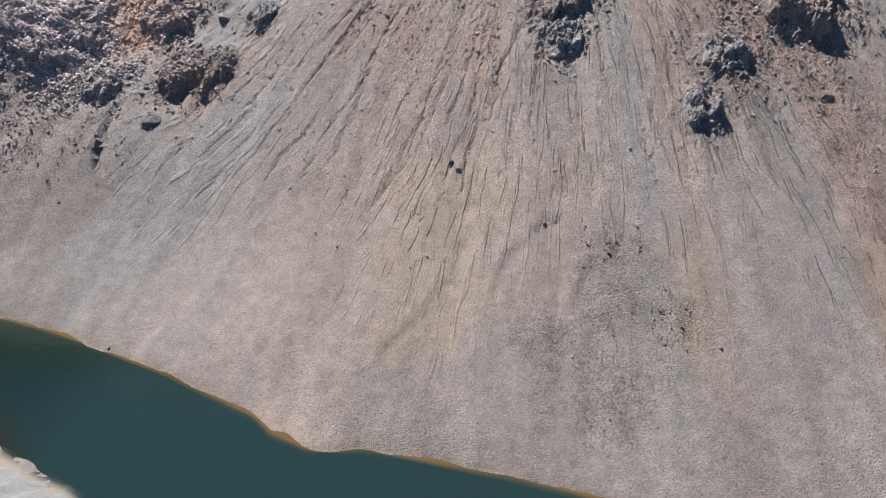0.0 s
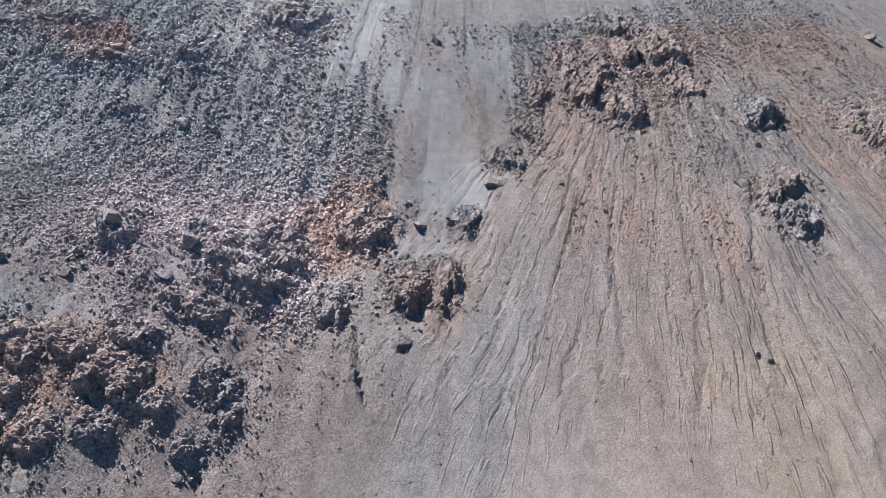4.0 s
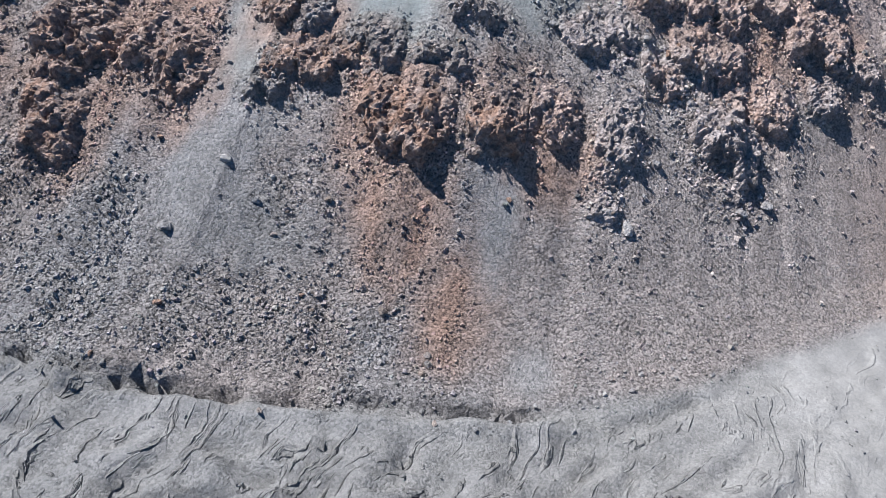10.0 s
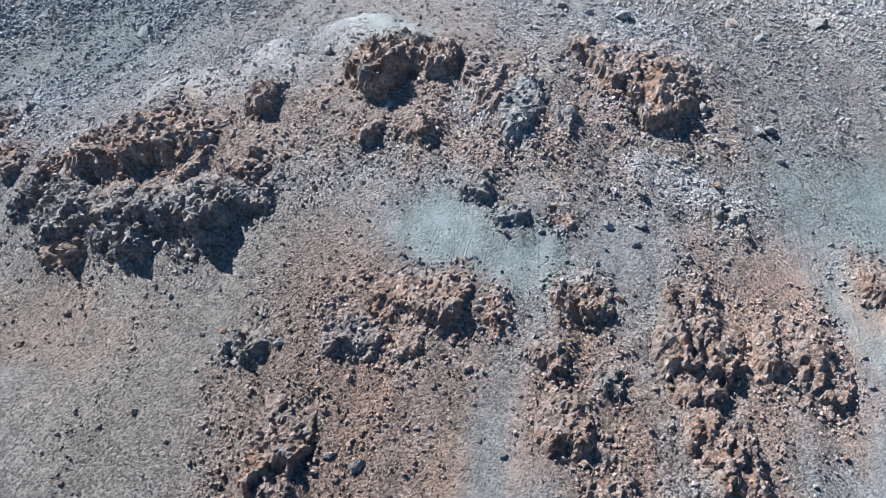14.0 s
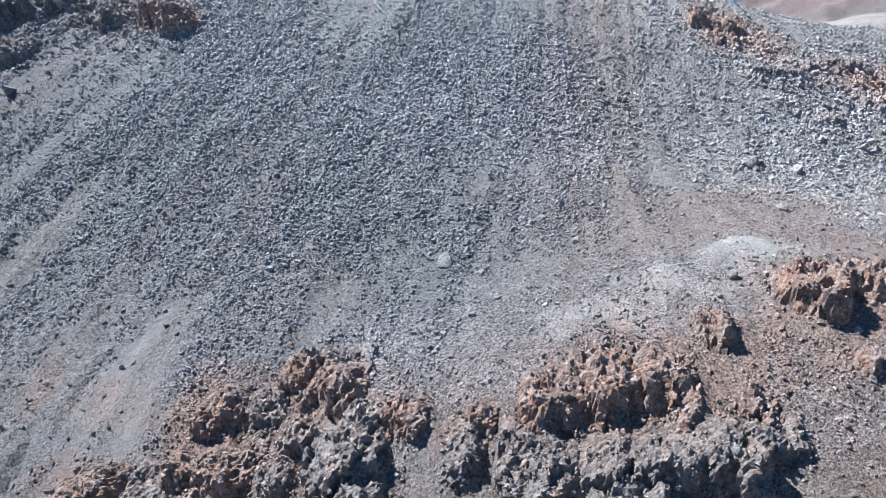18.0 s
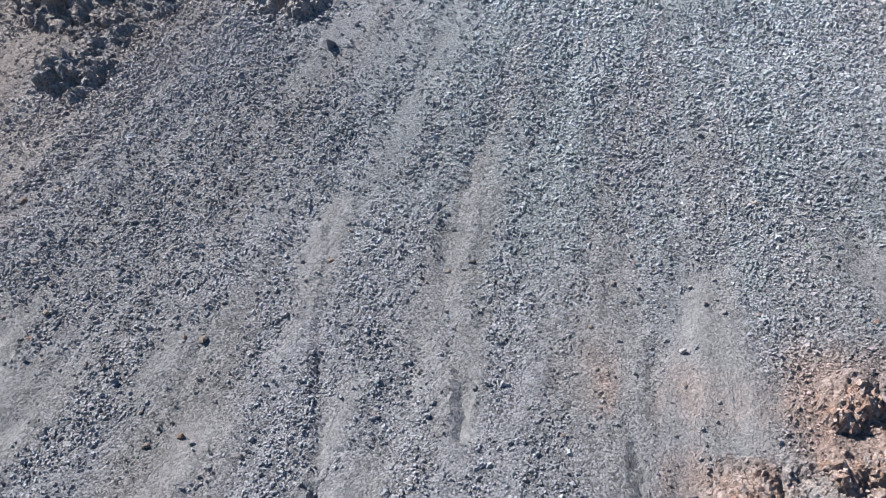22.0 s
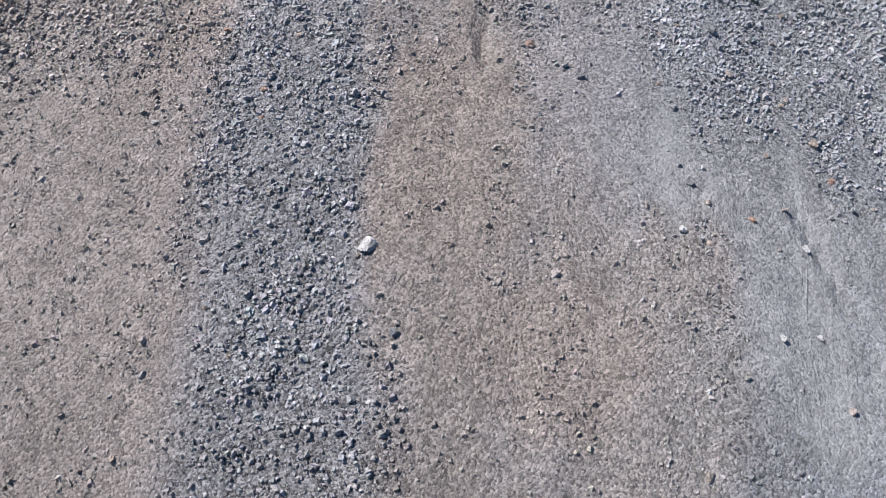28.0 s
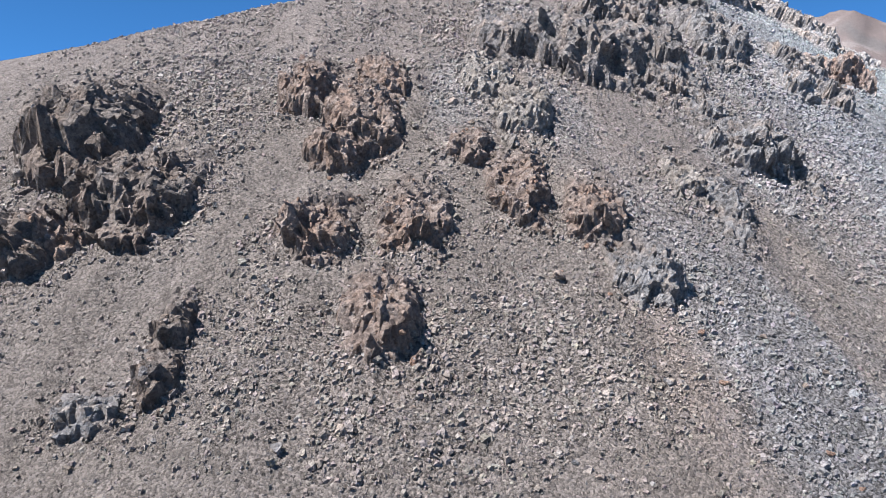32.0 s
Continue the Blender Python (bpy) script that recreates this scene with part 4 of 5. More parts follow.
# ---- the ground, one sheet to the horizon ----
nt, nr = th.shape
idx = np.arange(nt * nr).reshape(nt, nr)
quads = np.stack([idx[:-1, :-1], idx[:-1, 1:], idx[1:, 1:], idx[1:, :-1]], -1).reshape(-1, 4)
rutted = near_view * (1 - pale) * (1 - rock) * 0.34 * fan * ramp(190, 168, rr) * (0.30 + 0.70 * ramp(0.40, 0.58, fractal(arc / 7, rr / 12, 3, 68))) * ramp(0.5, 0.9, fan) * ramp(0.95, 0.7, np.abs(apex)) * worn
ground = put("ground", np.stack([px, py, zz], -1).reshape(-1, 3), quads, soil.reshape(-1, 3), stony.ravel(), False, soil_mat)
ground.data.polygons.foreach_set("use_smooth", ((pale > 0.4) | (sandy > 0.5) | (silt > 0.5))[:-1, :-1].ravel())
rutted = rutted + near_view * 0.03 * np.maximum(mud, 0.6 * silt) * ramp(18, 20, th) * (1 - pale)
flow_a, flow_r = np.where(th < 17, lean, plain), np.where(th < 17, run, rr)
cut = wash * pale * (1 - 0.5 * calm)
rutted = np.where(pale > 0.5, 0.55 * cut * (0.3 + 0.7 * strong), rutted)
flow_a = np.where(pale > 0.5, (0.72 * wx - 0.69 * wy) * 0.78 + 1.5 * fractal(ca, cb, 2, 70), flow_a)
flow_r = np.where(pale > 0.5, (0.69 * wx + 0.72 * wy) * 2.6, flow_r)
flow = ground.data.attributes.new("flow", "FLOAT_VECTOR", "POINT")
flow.data.foreach_set("vector", np.stack([flow_a / 0.34, flow_r / 4.5, lean * 0], -1).astype(np.float32).ravel())
cuts = ground.data.attributes.new("rutted", "FLOAT", "POINT")
cuts.data.foreach_set("value", rutted.astype(np.float32).ravel())
tagged(ground, "stony grey, tan and rust talus slopes over a pale mud floor", "ground", kind="structure")


def sample(field, t, r):
    """A field of the ground at bearings and distances."""
    i = np.clip(np.searchsorted(TH, t) - 1, 0, nt - 2)
    j = np.clip(np.searchsorted(RR, r) - 1, 0, nr - 2)
    u, v = (t - TH[i]) / (TH[i + 1] - TH[i]), (r - RR[j]) / (RR[j + 1] - RR[j])
    if field.ndim == 3:
        u, v = u[..., None], v[..., None]
    return (field[i, j] * (1 - u) + field[i + 1, j] * u) * (1 - v) + (field[i, j + 1] * (1 - u) + field[i + 1, j + 1] * u) * v


def spot(t, r):
    """The place on the ground at a bearing and distance, and its axes: along, up the slope, outward."""
    t, r = float(t), float(r)
    z = float(sample(zz, np.array([t]), np.array([r]))[0])
    a = radians(t)
    out = Vector((-math.sin(a), -math.cos(a), 0))
    grade = float((landform(np.array([t]), np.array([r - 1.5])) - landform(np.array([t]), np.array([r + 1.5])))[0]) / 3
    up = (-out + Vector((0, 0, grade))).normalized()
    along = Vector((-out.y, out.x, 0))
    return Vector((CX + r * out.x, CY + r * out.y, z)), along, up, along.cross(up) * (1 if along.cross(up).z > 0 else -1)


# ---- the lake ----
wt = np.arange(-30, 15.61, 0.2)
ww = np.linspace(0, 1, 60)
tt, w = np.meshgrid(wt, ww, indexing="ij")
r_in, r_out = np.interp(tt, WALL_TH, WALL_R) - 2.5, np.maximum(np.interp(tt, NEAR_TH, NEAR_R), np.interp(tt, WALL_TH, WALL_R)) + 4.0
lr = r_in + (r_out - r_in) * w
lx, ly = CX - lr * np.sin(np.radians(tt)), CY - lr * np.cos(np.radians(tt))
nt2, nr2 = tt.shape
idx2 = np.arange(nt2 * nr2).reshape(nt2, nr2)
q2 = np.stack([idx2[:-1, :-1], idx2[:-1, 1:], idx2[1:, 1:], idx2[1:, :-1]], -1).reshape(-1, 4)
shore = np.interp(tt, NEAR_TH, NEAR_R) - lr 
shore = np.minimum(shore, (14.75 - tt) * 3.2) + 1.2 * (fractal(lx / 3, ly / 3, 3, 91) - 0.5)
from_wall = lr - np.interp(tt, WALL_TH, WALL_R)
teal, olive, amber, milk = (0.009, 0.020, 0.019), (0.013, 0.013, 0.006), (0.105, 0.062, 0.018), (0.28, 0.24, 0.19)
hue = np.zeros(tt.shape + (3,)) + teal
hue = mix(hue, (0.006, 0.013, 0.010), ramp(8.5, 11.0, tt))
hue = mix(hue, olive, ramp(6.0, 2.0, shore + 1.6 * np.clip(11.5 - tt, 0, 9)))
hue = mix(hue, amber, ramp(3.2, 0.3, shore + 1.8 * np.clip(12.9 - tt, 0, 2.4)) * (0.35 + 0.65 * ramp(1.0, 5.0, from_wall)))
hue = mix(hue, milk, ramp(0.5, -0.2, shore) * 0.7)
hue = mix(hue, (0.08, 0.05, 0.02), ramp(0.5, 0.0, from_wall))
water_mat = bpy.data.materials.new("lake_water")
water_mat.use_nodes = True
wb = water_mat.node_tree.nodes["Principled BSDF"]
wa = water_mat.node_tree.nodes.new("ShaderNodeAttribute")
wa.attribute_name = "soil"
water_mat.node_tree.links.new(wa.outputs["Color"], wb.inputs["Base Color"])
wb.inputs["Roughness"].default_value, wb.inputs["IOR"].default_value = 0.06, 1.33
rip = water_mat.node_tree.nodes.new("ShaderNodeTexNoise")
rip.inputs["Scale"].default_value, rip.inputs["Detail"].default_value = 2.2, 5
rpl = water_mat.node_tree.nodes.new("ShaderNodeTexCoord")
water_mat.node_tree.links.new(rpl.outputs["Object"], rip.inputs["Vector"])
rib = water_mat.node_tree.nodes.new("ShaderNodeBump")
rib.inputs["Strength"].default_value, rib.inputs["Distance"].default_value = 0.35, 0.05
water_mat.node_tree.links.new(rip.outputs["Fac"], rib.inputs["Height"])
water_mat.node_tree.links.new(rib.outputs[0], wb.inputs["Normal"])
lake = put("water", np.stack([lx, ly, lx * 0 + LAKE], -1).reshape(-1, 3), q2, hue.reshape(-1, 3), 0.1, True, water_mat)
tagged(lake, "still dark green crater lake with amber shallows", "lake", kind="structure")

# ---- the crater rim beyond ----
az = np.radians(np.arange(30, 118, 0.4))
up_r = np.linspace(0, 1, 60)
aa, uu = np.meshgrid(az, up_r, indexing="ij")
crest = np.interp(np.degrees(aa), [30, 44, 48, 50, 54, 58, 62, 75, 88, 92, 105, 118], [60, 108, 126, 134, 141, 147, 154, 166, 182, 172, 140, 90])
crest = crest + 7 * (fractal(aa * 30, uu * 2, 4, 95) - 0.5)
dist = 470 - 210 * (1 - uu) ** 1.3 + 10 * (fractal(aa * 40, uu * 9, 4, 96) - 0.5)
rx, ry, rz = -20 + dist * np.sin(aa), 90 + dist * np.cos(aa), 10 + (crest - 10) * uu ** 0.9 + 12 * (fractal(aa * 60, uu * 16, 5, 97, 0.6) - 0.5) * np.sin(math.pi * np.clip(uu, 0, 0.93))
n3, m3 = aa.shape
idx3 = np.arange(n3 * m3).reshape(n3, m3)
q3 = np.stack([idx3[:-1, :-1], idx3[1:, :-1], idx3[1:, 1:], idx3[:-1, 1:]], -1).reshape(-1, 4)
band = fractal(aa * 14, uu * 14 + aa * 3, 4, 98)
rim_hue = mix(np.zeros(aa.shape + (3,)) + (0.150, 0.124, 0.120), (0.125, 0.115, 0.115), ramp(0.45, 0.6, band))
rim_hue = mix(rim_hue, (0.215, 0.195, 0.19), 0.7 * ramp(0.56, 0.66, fractal(aa * 18, uu * 26 - aa * 9, 4, 99)))
rim = put("crater_rim", np.stack([rx, ry, rz], -1).reshape(-1, 3), q3, rim_hue.reshape(-1, 3), 0.6, True, soil_mat)
tagged(rim, "distant reddish crater rim with pale bands", "ridge", kind="structure")

# ---- rock outcrops ----
def ball(level):
    bm = bmesh.new()
    bmesh.ops.create_icosphere(bm, subdivisions=level, radius=1)
    v = np.array([p.co[:] for p in bm.verts])
    f = np.array([[p.index for p in q.verts] for q in bm.faces])
    bm.free()
    return v, f


BALLS = {n: ball(n) for n in (1, 2)}
HUES = {"rust_rock": ((0.360, 0.242, 0.186), (0.315, 0.234, 0.200), (0.335, 0.292, 0.272)),
        "dark_rock": ((0.245, 0.236, 0.240), (0.295, 0.274, 0.264), (0.330, 0.270, 0.230)),
        "grey_rock": ((0.315, 0.312, 0.318), (0.262, 0.262, 0.272), (0.330, 0.280, 0.245)),
        "pale_rock": ((0.42, 0.39, 0.36), (0.34, 0.305, 0.27), (0.33, 0.305, 0.29))}


# a broken stone: a wide four-cornered foot under a smaller, turned top
STONE = np.array([[1.1 * math.cos(k * 1.571), 1.1 * math.sin(k * 1.571), -0.35] for k in range(4)] + [[0.72 * math.cos(k * 1.571 + 0.3), 0.72 * math.sin(k * 1.571 + 0.3), 0.62] for k in range(4)])
STONE_SIDES = np.array([q for k in range(4) for q in ([k, (k + 1) % 4, 4 + (k + 1) % 4], [k, 4 + (k + 1) % 4, 4 + k])] + [[4, 5, 6], [4, 6, 7]])
# a small chip, three-sided
CHIP = np.array([[1.2 * math.cos(k * 2.094), 1.2 * math.sin(k * 2.094), -0.45] for k in range(3)] + [[0, 0, 0.72]])
CHIP_SIDES = np.array([[0, 1, 3], [1, 2, 3], [2, 0, 3]])


def frame_of(t, r, tilt=0.0):
    at, along, up, out = spot(t, r)
    m = Matrix((along, up, out)).transposed().to_4x4()
    m.translation = at
    return m @ pose(0, 0, 0, 0, 0, tilt)


def crag_mesh(kind, a, b, c, seed, t0, r0, tilt):
    """A spur of rock growing out of the slope: flush at its head, broken off steeply at its foot, ribbed and split into angular blocks.
    Corners in its own axes (along, up the slope, outward), faces and colours."""
    step = 0.13 if a * b < 4 else 0.16 if a * b < 12 else 0.24
    nx, ny = int(2.7 * a / step) + 1, int(2.9 * b / step) + 1
    x, y = np.meshgrid(np.linspace(-1.35 * a, 1.35 * a, nx), np.linspace(-1.6 * b, 1.3 * b, ny), indexing="ij")
    g = np.random.default_rng(seed)
    x, y = x + g.uniform(-0.36, 0.36, x.shape) * step, y + g.uniform(-0.36, 0.36, x.shape) * step
    o = seed * 3.17
    wx = x + 0.5 * (fractal(x / 0.9 + o, y / 0.9, 2, seed + 1) - 0.5)
    u, v = x / a, y / b
    big = min(a, b)
    # the line along which it breaks off, ribbed
    slant = t0 > 58                                   # there the rock splits across the slope into blocks
    ra, rb = (0.8 * wx + 0.6 * y, 0.8 * y - 0.6 * wx) if slant else (wx, y)
    front = -0.55 + (1.0 if slant else 1.65) * (fractal((ra if slant else wx) / (0.75 * big) + o, rb / (1.3 * big) if slant else y * 0, 2 if slant else 3, seed, 0.5) - 0.5) + 0.35 * u * u
    front = front * b
    height = c * np.clip(1.15 - u * u * (1 + 0.3 * u), 0, 1) ** 0.7 * (0.55 + 0.9 * fractal(wx / (0.9 * big) + o, y / (2.2 * big), 2, seed + 3))
    head = np.clip((y - front) / (1.15 * b - front), 0, 1.6)
    h = height * (1 - head)
    # ribs and clefts running down the face
    rib = 1 - np.abs(2 * fractal(ra / (0.85 + 0.22 * big) + o, rb / ((1.2 + 0.45 * big) if slant else (2.0 + 0.7 * big)), 2 if slant else 3, seed + 5, 0.5) - 1)
    h = h + (rib - 0.66) * (0.30 + 0.32 * c) * np.clip(1.25 - u * u - 0.6 * v * v, 0, 1)
    below = np.clip(front - y, 0, None)
    if slant:                                         # ledges across the broken face
        tread = 0.5 + 0.28 * big
        level = below / tread + 1.6 * fractal(ra / 1.3 + o, rb / 1.3, 3, seed + 12)
        part_way = level % 1.0
        below = np.clip(below + 0.75 * tread * (ramp(0.5, 0.95, part_way) - part_way), 0, None)
    h = h - (1.15 if slant else 1.4) * below
    second = -1.05 * b + 0.5 * b * (fractal(wx / (0.5 * big) + o + 40, y * 0, 2, seed + 6) - 0.5)
    h = np.maximum(h, np.where(y < second, 0.30 * c - 1.8 * (second - y), 0.30 * c) * np.clip(1 - u * u, 0, 1) * ramp(0.45, 0.62, fractal(wx / (0.8 * big) + o + 9, y * 0, 2, seed + 7)))
    # blocks: tilted flat faces at three sizes, and open joints
    p = np.stack([ra, rb, h], -1).reshape(-1, 3)
    size = float(np.clip(0.36 * big, 0.45, 1.1))
    n1, n2, tag, face = (k.reshape(x.shape) for k in cells(p / (size, size * (1.2 if slant else 1.7), size * 1.3) + o, seed))
    m1, m2, tag2, face2 = (k.reshape(x.shape) for k in cells(p / (size * 0.40, size * 0.55, size * 0.5) + o, seed + 11))
    k1, k2, tag3, face3 = (k.reshape(x.shape) for k in cells(p / (0.21, 0.25, 0.25) + o, seed + 23))
    inside = np.clip(1.5 - u * u - np.clip(v, 0, 2) ** 2, 0, 1)
    lump = inside * (size * (0.24 * (tag - 0.5) + 0.58 * face - 0.14 * ramp(0.11, 0.0, n2 - n1)) + size * (0.12 * (tag2 - 0.5) + 0.30 * face2) + 0.09 * (tag3 - 0.5) + 0.15 * face3)
    # blocks stand out square to the rock's own surface
    even = h
    for _ in range(6):
        even = (even + np.roll(even, 1, 0) + np.roll(even, -1, 0) + np.roll(even, 1, 1) + np.roll(even, -1, 1)) / 5
    gx, gy = np.gradient(even, 2.7 * a / (nx - 1), 2.9 * b / (ny - 1))
    long_ = np.sqrt(1 + gx ** 2 + gy ** 2)
    lump = np.clip(lump, -0.7 * size, 0.9 * size) * (0.88 if slant else 0.72 if t0 < 36 else 0.9)
    side_x, side_y = -lump * gx / long_, -lump * gy / long_
    h = np.minimum(h, 1.15 * c + 0.2) + lump / long_
    h = h - 2.2 * size * (np.clip(np.abs(u) - 0.85, 0, 1) + 0.8 * np.clip(-v - 1.15, 0, 1)) * (1 + fractal(x / 0.8 + o, y / 0.8, 2, seed + 9)) * 2.0
    low = h < -0.22
    # follow the lie of the ground
    root = frame_of(t0, r0, tilt)
    turn = np.array(root.to_3x3())
    w = np.stack([x, y, x * 0], -1) @ turn.T + np.array(root.translation)
    wt_, wr_ = np.degrees(np.arctan2(-(w[..., 0] - CX), -(w[..., 1] - CY))), np.hypot(w[..., 0] - CX, w[..., 1] - CY)
    lie = np.clip((sample(zz, wt_, wr_) - w[..., 2]) * turn[2, 2], -2.5, 2.5)
    q = np.stack([x + side_x, y + side_y, np.maximum(h, -0.5) + lie], -1)
    k = np.arange(nx * ny).reshape(nx, ny)
    f = np.stack([k[:-1, :-1], k[1:, :-1], k[1:, 1:], k[:-1, 1:]], -1).reshape(-1, 4)
    f = f[~low.ravel()[f].all(1)]
    hue = [tuple(0.6 * k + 0.4 * b for k, b in zip(h_, (0.285, 0.238, 0.208))) for h_ in HUES[kind]] if kind == "rust_rock" and t0 > 60 else [(k, 0.95 * m, 0.92 * n_) for k, m, n_ in HUES[kind]] if kind == "rust_rock" and 24 < t0 < 36 else [(0.225, 0.178, 0.152), (0.205, 0.182, 0.170), (0.255, 0.215, 0.190)] if kind == "dark_rock" and t0 > 72 else [tuple(0.5 * k + 0.5 * w for k, w in zip(h_, (0.290, 0.222, 0.186))) for h_ in HUES[kind]] if kind == "grey_rock" and 36 < t0 < 51 and r0 > 180 else HUES[kind]
    if t0 < 24:                                       # dusted with pinkish ash
        hue = [tuple(0.6 * k + 0.4 * w for k, w in zip(h_, (0.370, 0.300, 0.282) if t0 > 11 else (0.300, 0.262, 0.246))) for h_ in hue]
    vein = fractal(x / 1.1 + o, y / 2.6, 4, seed + 8, 0.6)
    col = mix(np.zeros(x.shape + (3,)) + hue[0], hue[1], ramp(0.42, 0.58, 0.5 * tag + 0.5 * vein + 0.12 * v))
    col = mix(col, hue[2], ramp(0.60, 0.80, tag2) * 0.7)
    ground_hue = sample(soil, wt_, wr_)
    dust = np.clip(ramp(0.30, -0.05, h / (c + 0.3)) + ramp(0.15, 0.9, v + 0.5 * (vein - 0.5)), 0, 1)
    dust = np.maximum(dust, (0.60 if t0 < 36 else 0.2) * ramp(0.3, 0.6, vein))
    col = mix(col, ground_hue, dust * 0.85)
    col = col * (0.78 + 0.32 * tag2)[..., None] * (0.80 if t0 > 62 else 1.25 if r0 < 150 and t0 > 38 else 1.15 if 13 < t0 < 24 else 1.0)
    # rubble lying all over it
    spare = np.where((~low).ravel())[0]
    n = min(len(spare), int(14 * a * b))
    on = spare[g.permutation(len(spare))[:n]]
    s = np.clip(0.075 * np.exp(g.normal(0, 0.36, n)), 0.04, 0.2)
    corner = STONE[None] + g.uniform(-0.28, 0.28, (n, 8, 3))
    corner = corner * (s[:, None] * g.uniform((0.7, 0.7, 0.8), (1.25, 1.25, 1.4), (n, 3)))[:, None, :]
    for i, j, limit in ((1, 2, 0.7), (0, 2, 0.7), (0, 1, math.pi)):
        spin = g.uniform(-limit, limit, n)
        cs, sn = np.cos(spin)[:, None], np.sin(spin)[:, None]
        corner[..., i], corner[..., j] = corner[..., i] * cs - corner[..., j] * sn, corner[..., i] * sn + corner[..., j] * cs
    corner = corner + q.reshape(-1, 3)[on][:, None, :] + (0, 0, 0.03)
    more = (np.arange(n)[:, None, None] * 8 + STONE_SIDES[None]).reshape(-1, 3)
    stone_col = np.repeat(0.6 * col.reshape(-1, 3)[on] + 0.4 * ground_hue.reshape(-1, 3)[on], 8, 0) * np.repeat(np.clip(g.normal(1.08, 0.2, n), 0.6, 1.6), 8)[:, None]
    used, f = np.unique(f, return_inverse=True)
    body = q.reshape(-1, 3)[used], f.reshape(-1, 4), col.reshape(-1, 3)[used]
    return body, (corner.reshape(-1, 3), more, stone_col), h.ravel()[used]


def cut_stone(seed, kind, level=1):
    """An angular stone: a lump trimmed by flat cuts. A mesh about one metre in half width, shared by many blocks."""
    g = np.random.default_rng(seed)
    v, f = BALLS[level]
    q = v * (1.25, 1.25, 1.25)
    for _ in range(11):
        n = g.normal(size=3)
        n /= np.linalg.norm(n)
        over = np.clip(q @ n - g.uniform(0.55, 0.9), 0, None)
        q = q - over[:, None] * n
    q = q * (1 + g.uniform(-0.03, 0.03, (len(q), 1)))
    h = np.array(HUES[kind])
    col = h[int(g.choice(3, p=(0.5, 0.3, 0.2)))] * g.uniform(0.82, 1.22) * (1 + g.uniform(-0.08, 0.08, (len(q), 1)))
    ob = put("block", q, f, col, 0.9, False, rock_mat)
    me = ob.data
    bpy.data.objects.remove(ob)
    return me


WORDS = {"rust_rock": "rust-orange weathered lava outcrop jutting from the talus",
         "dark_rock": "dark grey broken lava crag with deep clefts",
         "grey_rock": "blocky grey lava outcrop standing in scree",
         "pale_rock": "pale bleached lava outcrop with brown cracks"}
rng = np.random.default_rng(7)
BLOCKS = {kind: [cut_stone(60 + 20 * n + k, kind) for k in range(14)] for n, kind in enumerate(HUES)}
count = 0
for kind in ("rust_rock", "dark_rock", "grey_rock", "pale_rock"):
    for t0, r0, wt_, wr_ in ZONES.get(kind, ()):
        count += 1
        a = (1.08 if 13 < t0 < 36 else 1.2) * max(0.7, radians(wt_) * r0)
        b = min(max(0.9, wr_ * (1.3 if 26 < t0 < 36 else 1.25 if 13 < t0 < 36 else 1.4)), 2.4 * a)
        c = min(0.62 * min(a, b) + 0.12, 2.8) * (0.6 if t0 < 11 else 0.55 if 13 < t0 < 24 else 0.62 if 26 < t0 < 36 else 0.75 if t0 < 36 else 1.15 if t0 > 72 else 0.9) * (0.9 if r0 < 150 else 1.0)
        tilt = float(rng.uniform(-9, 9))
        (q, f, col), cover, rise = crag_mesh(kind, a, b, c, count, t0, r0, tilt)
        crag_ob = put("rock_outcrop", q, f, col, 0.9, False, rock_mat)
        crag_ob.matrix_world = frame_of(t0, r0, tilt) @ Matrix.Translation((0, 0, -0.04))
        size_word = "large " if a > 3.2 else "small " if a < 1.5 else ""
        tagged(crag_ob, size_word + WORDS[kind], "rock outcrop", "rock outcrops of the dome")
        rubble = put("rubble", *cover, 0.6, False, stone_mat)
        rubble.parent = crag_ob
        tagged(rubble, "loose angular rubble lying on the outcrop", kind="stuff")
        # blocks split from it, caught on its ledges and at its foot
        high = np.where(rise > 0.05)[0]
        home = crag_ob.matrix_world.copy()
        for k in range(int(np.clip(2.0 * a * b, 5, 24))):
            s = float(np.clip(0.13 * math.exp(rng.normal(0, 0.38)), 0.07, 0.34))
            at = home @ Vector(q[int(high[int(rng.integers(0, len(high)))])]) if len(high) else home.translation
            block = new("block", BLOCKS[kind][int(rng.integers(0, len(BLOCKS[kind])))])
            block.parent = crag_ob
            turn = home.to_3x3().to_4x4() @ pose(0, 0, 0, *rng.uniform(-40, 40, 3).tolist())
            block.matrix_parent_inverse = home.inverted()
            block.matrix_world = Matrix.Translation(at) @ turn @ Matrix.Diagonal((s * float(rng.uniform(0.6, 1.0)), s * float(rng.uniform(0.8, 1.4)), s * float(rng.uniform(0.6, 1.1)), 1))

# ---- single boulders ----
TONES = (((0.30, 0.295, 0.295), "grey"), ((0.24, 0.235, 0.24), "dark grey"), ((0.34, 0.275, 0.235), "brown"), ((0.44, 0.43, 0.42), "pale grey"))


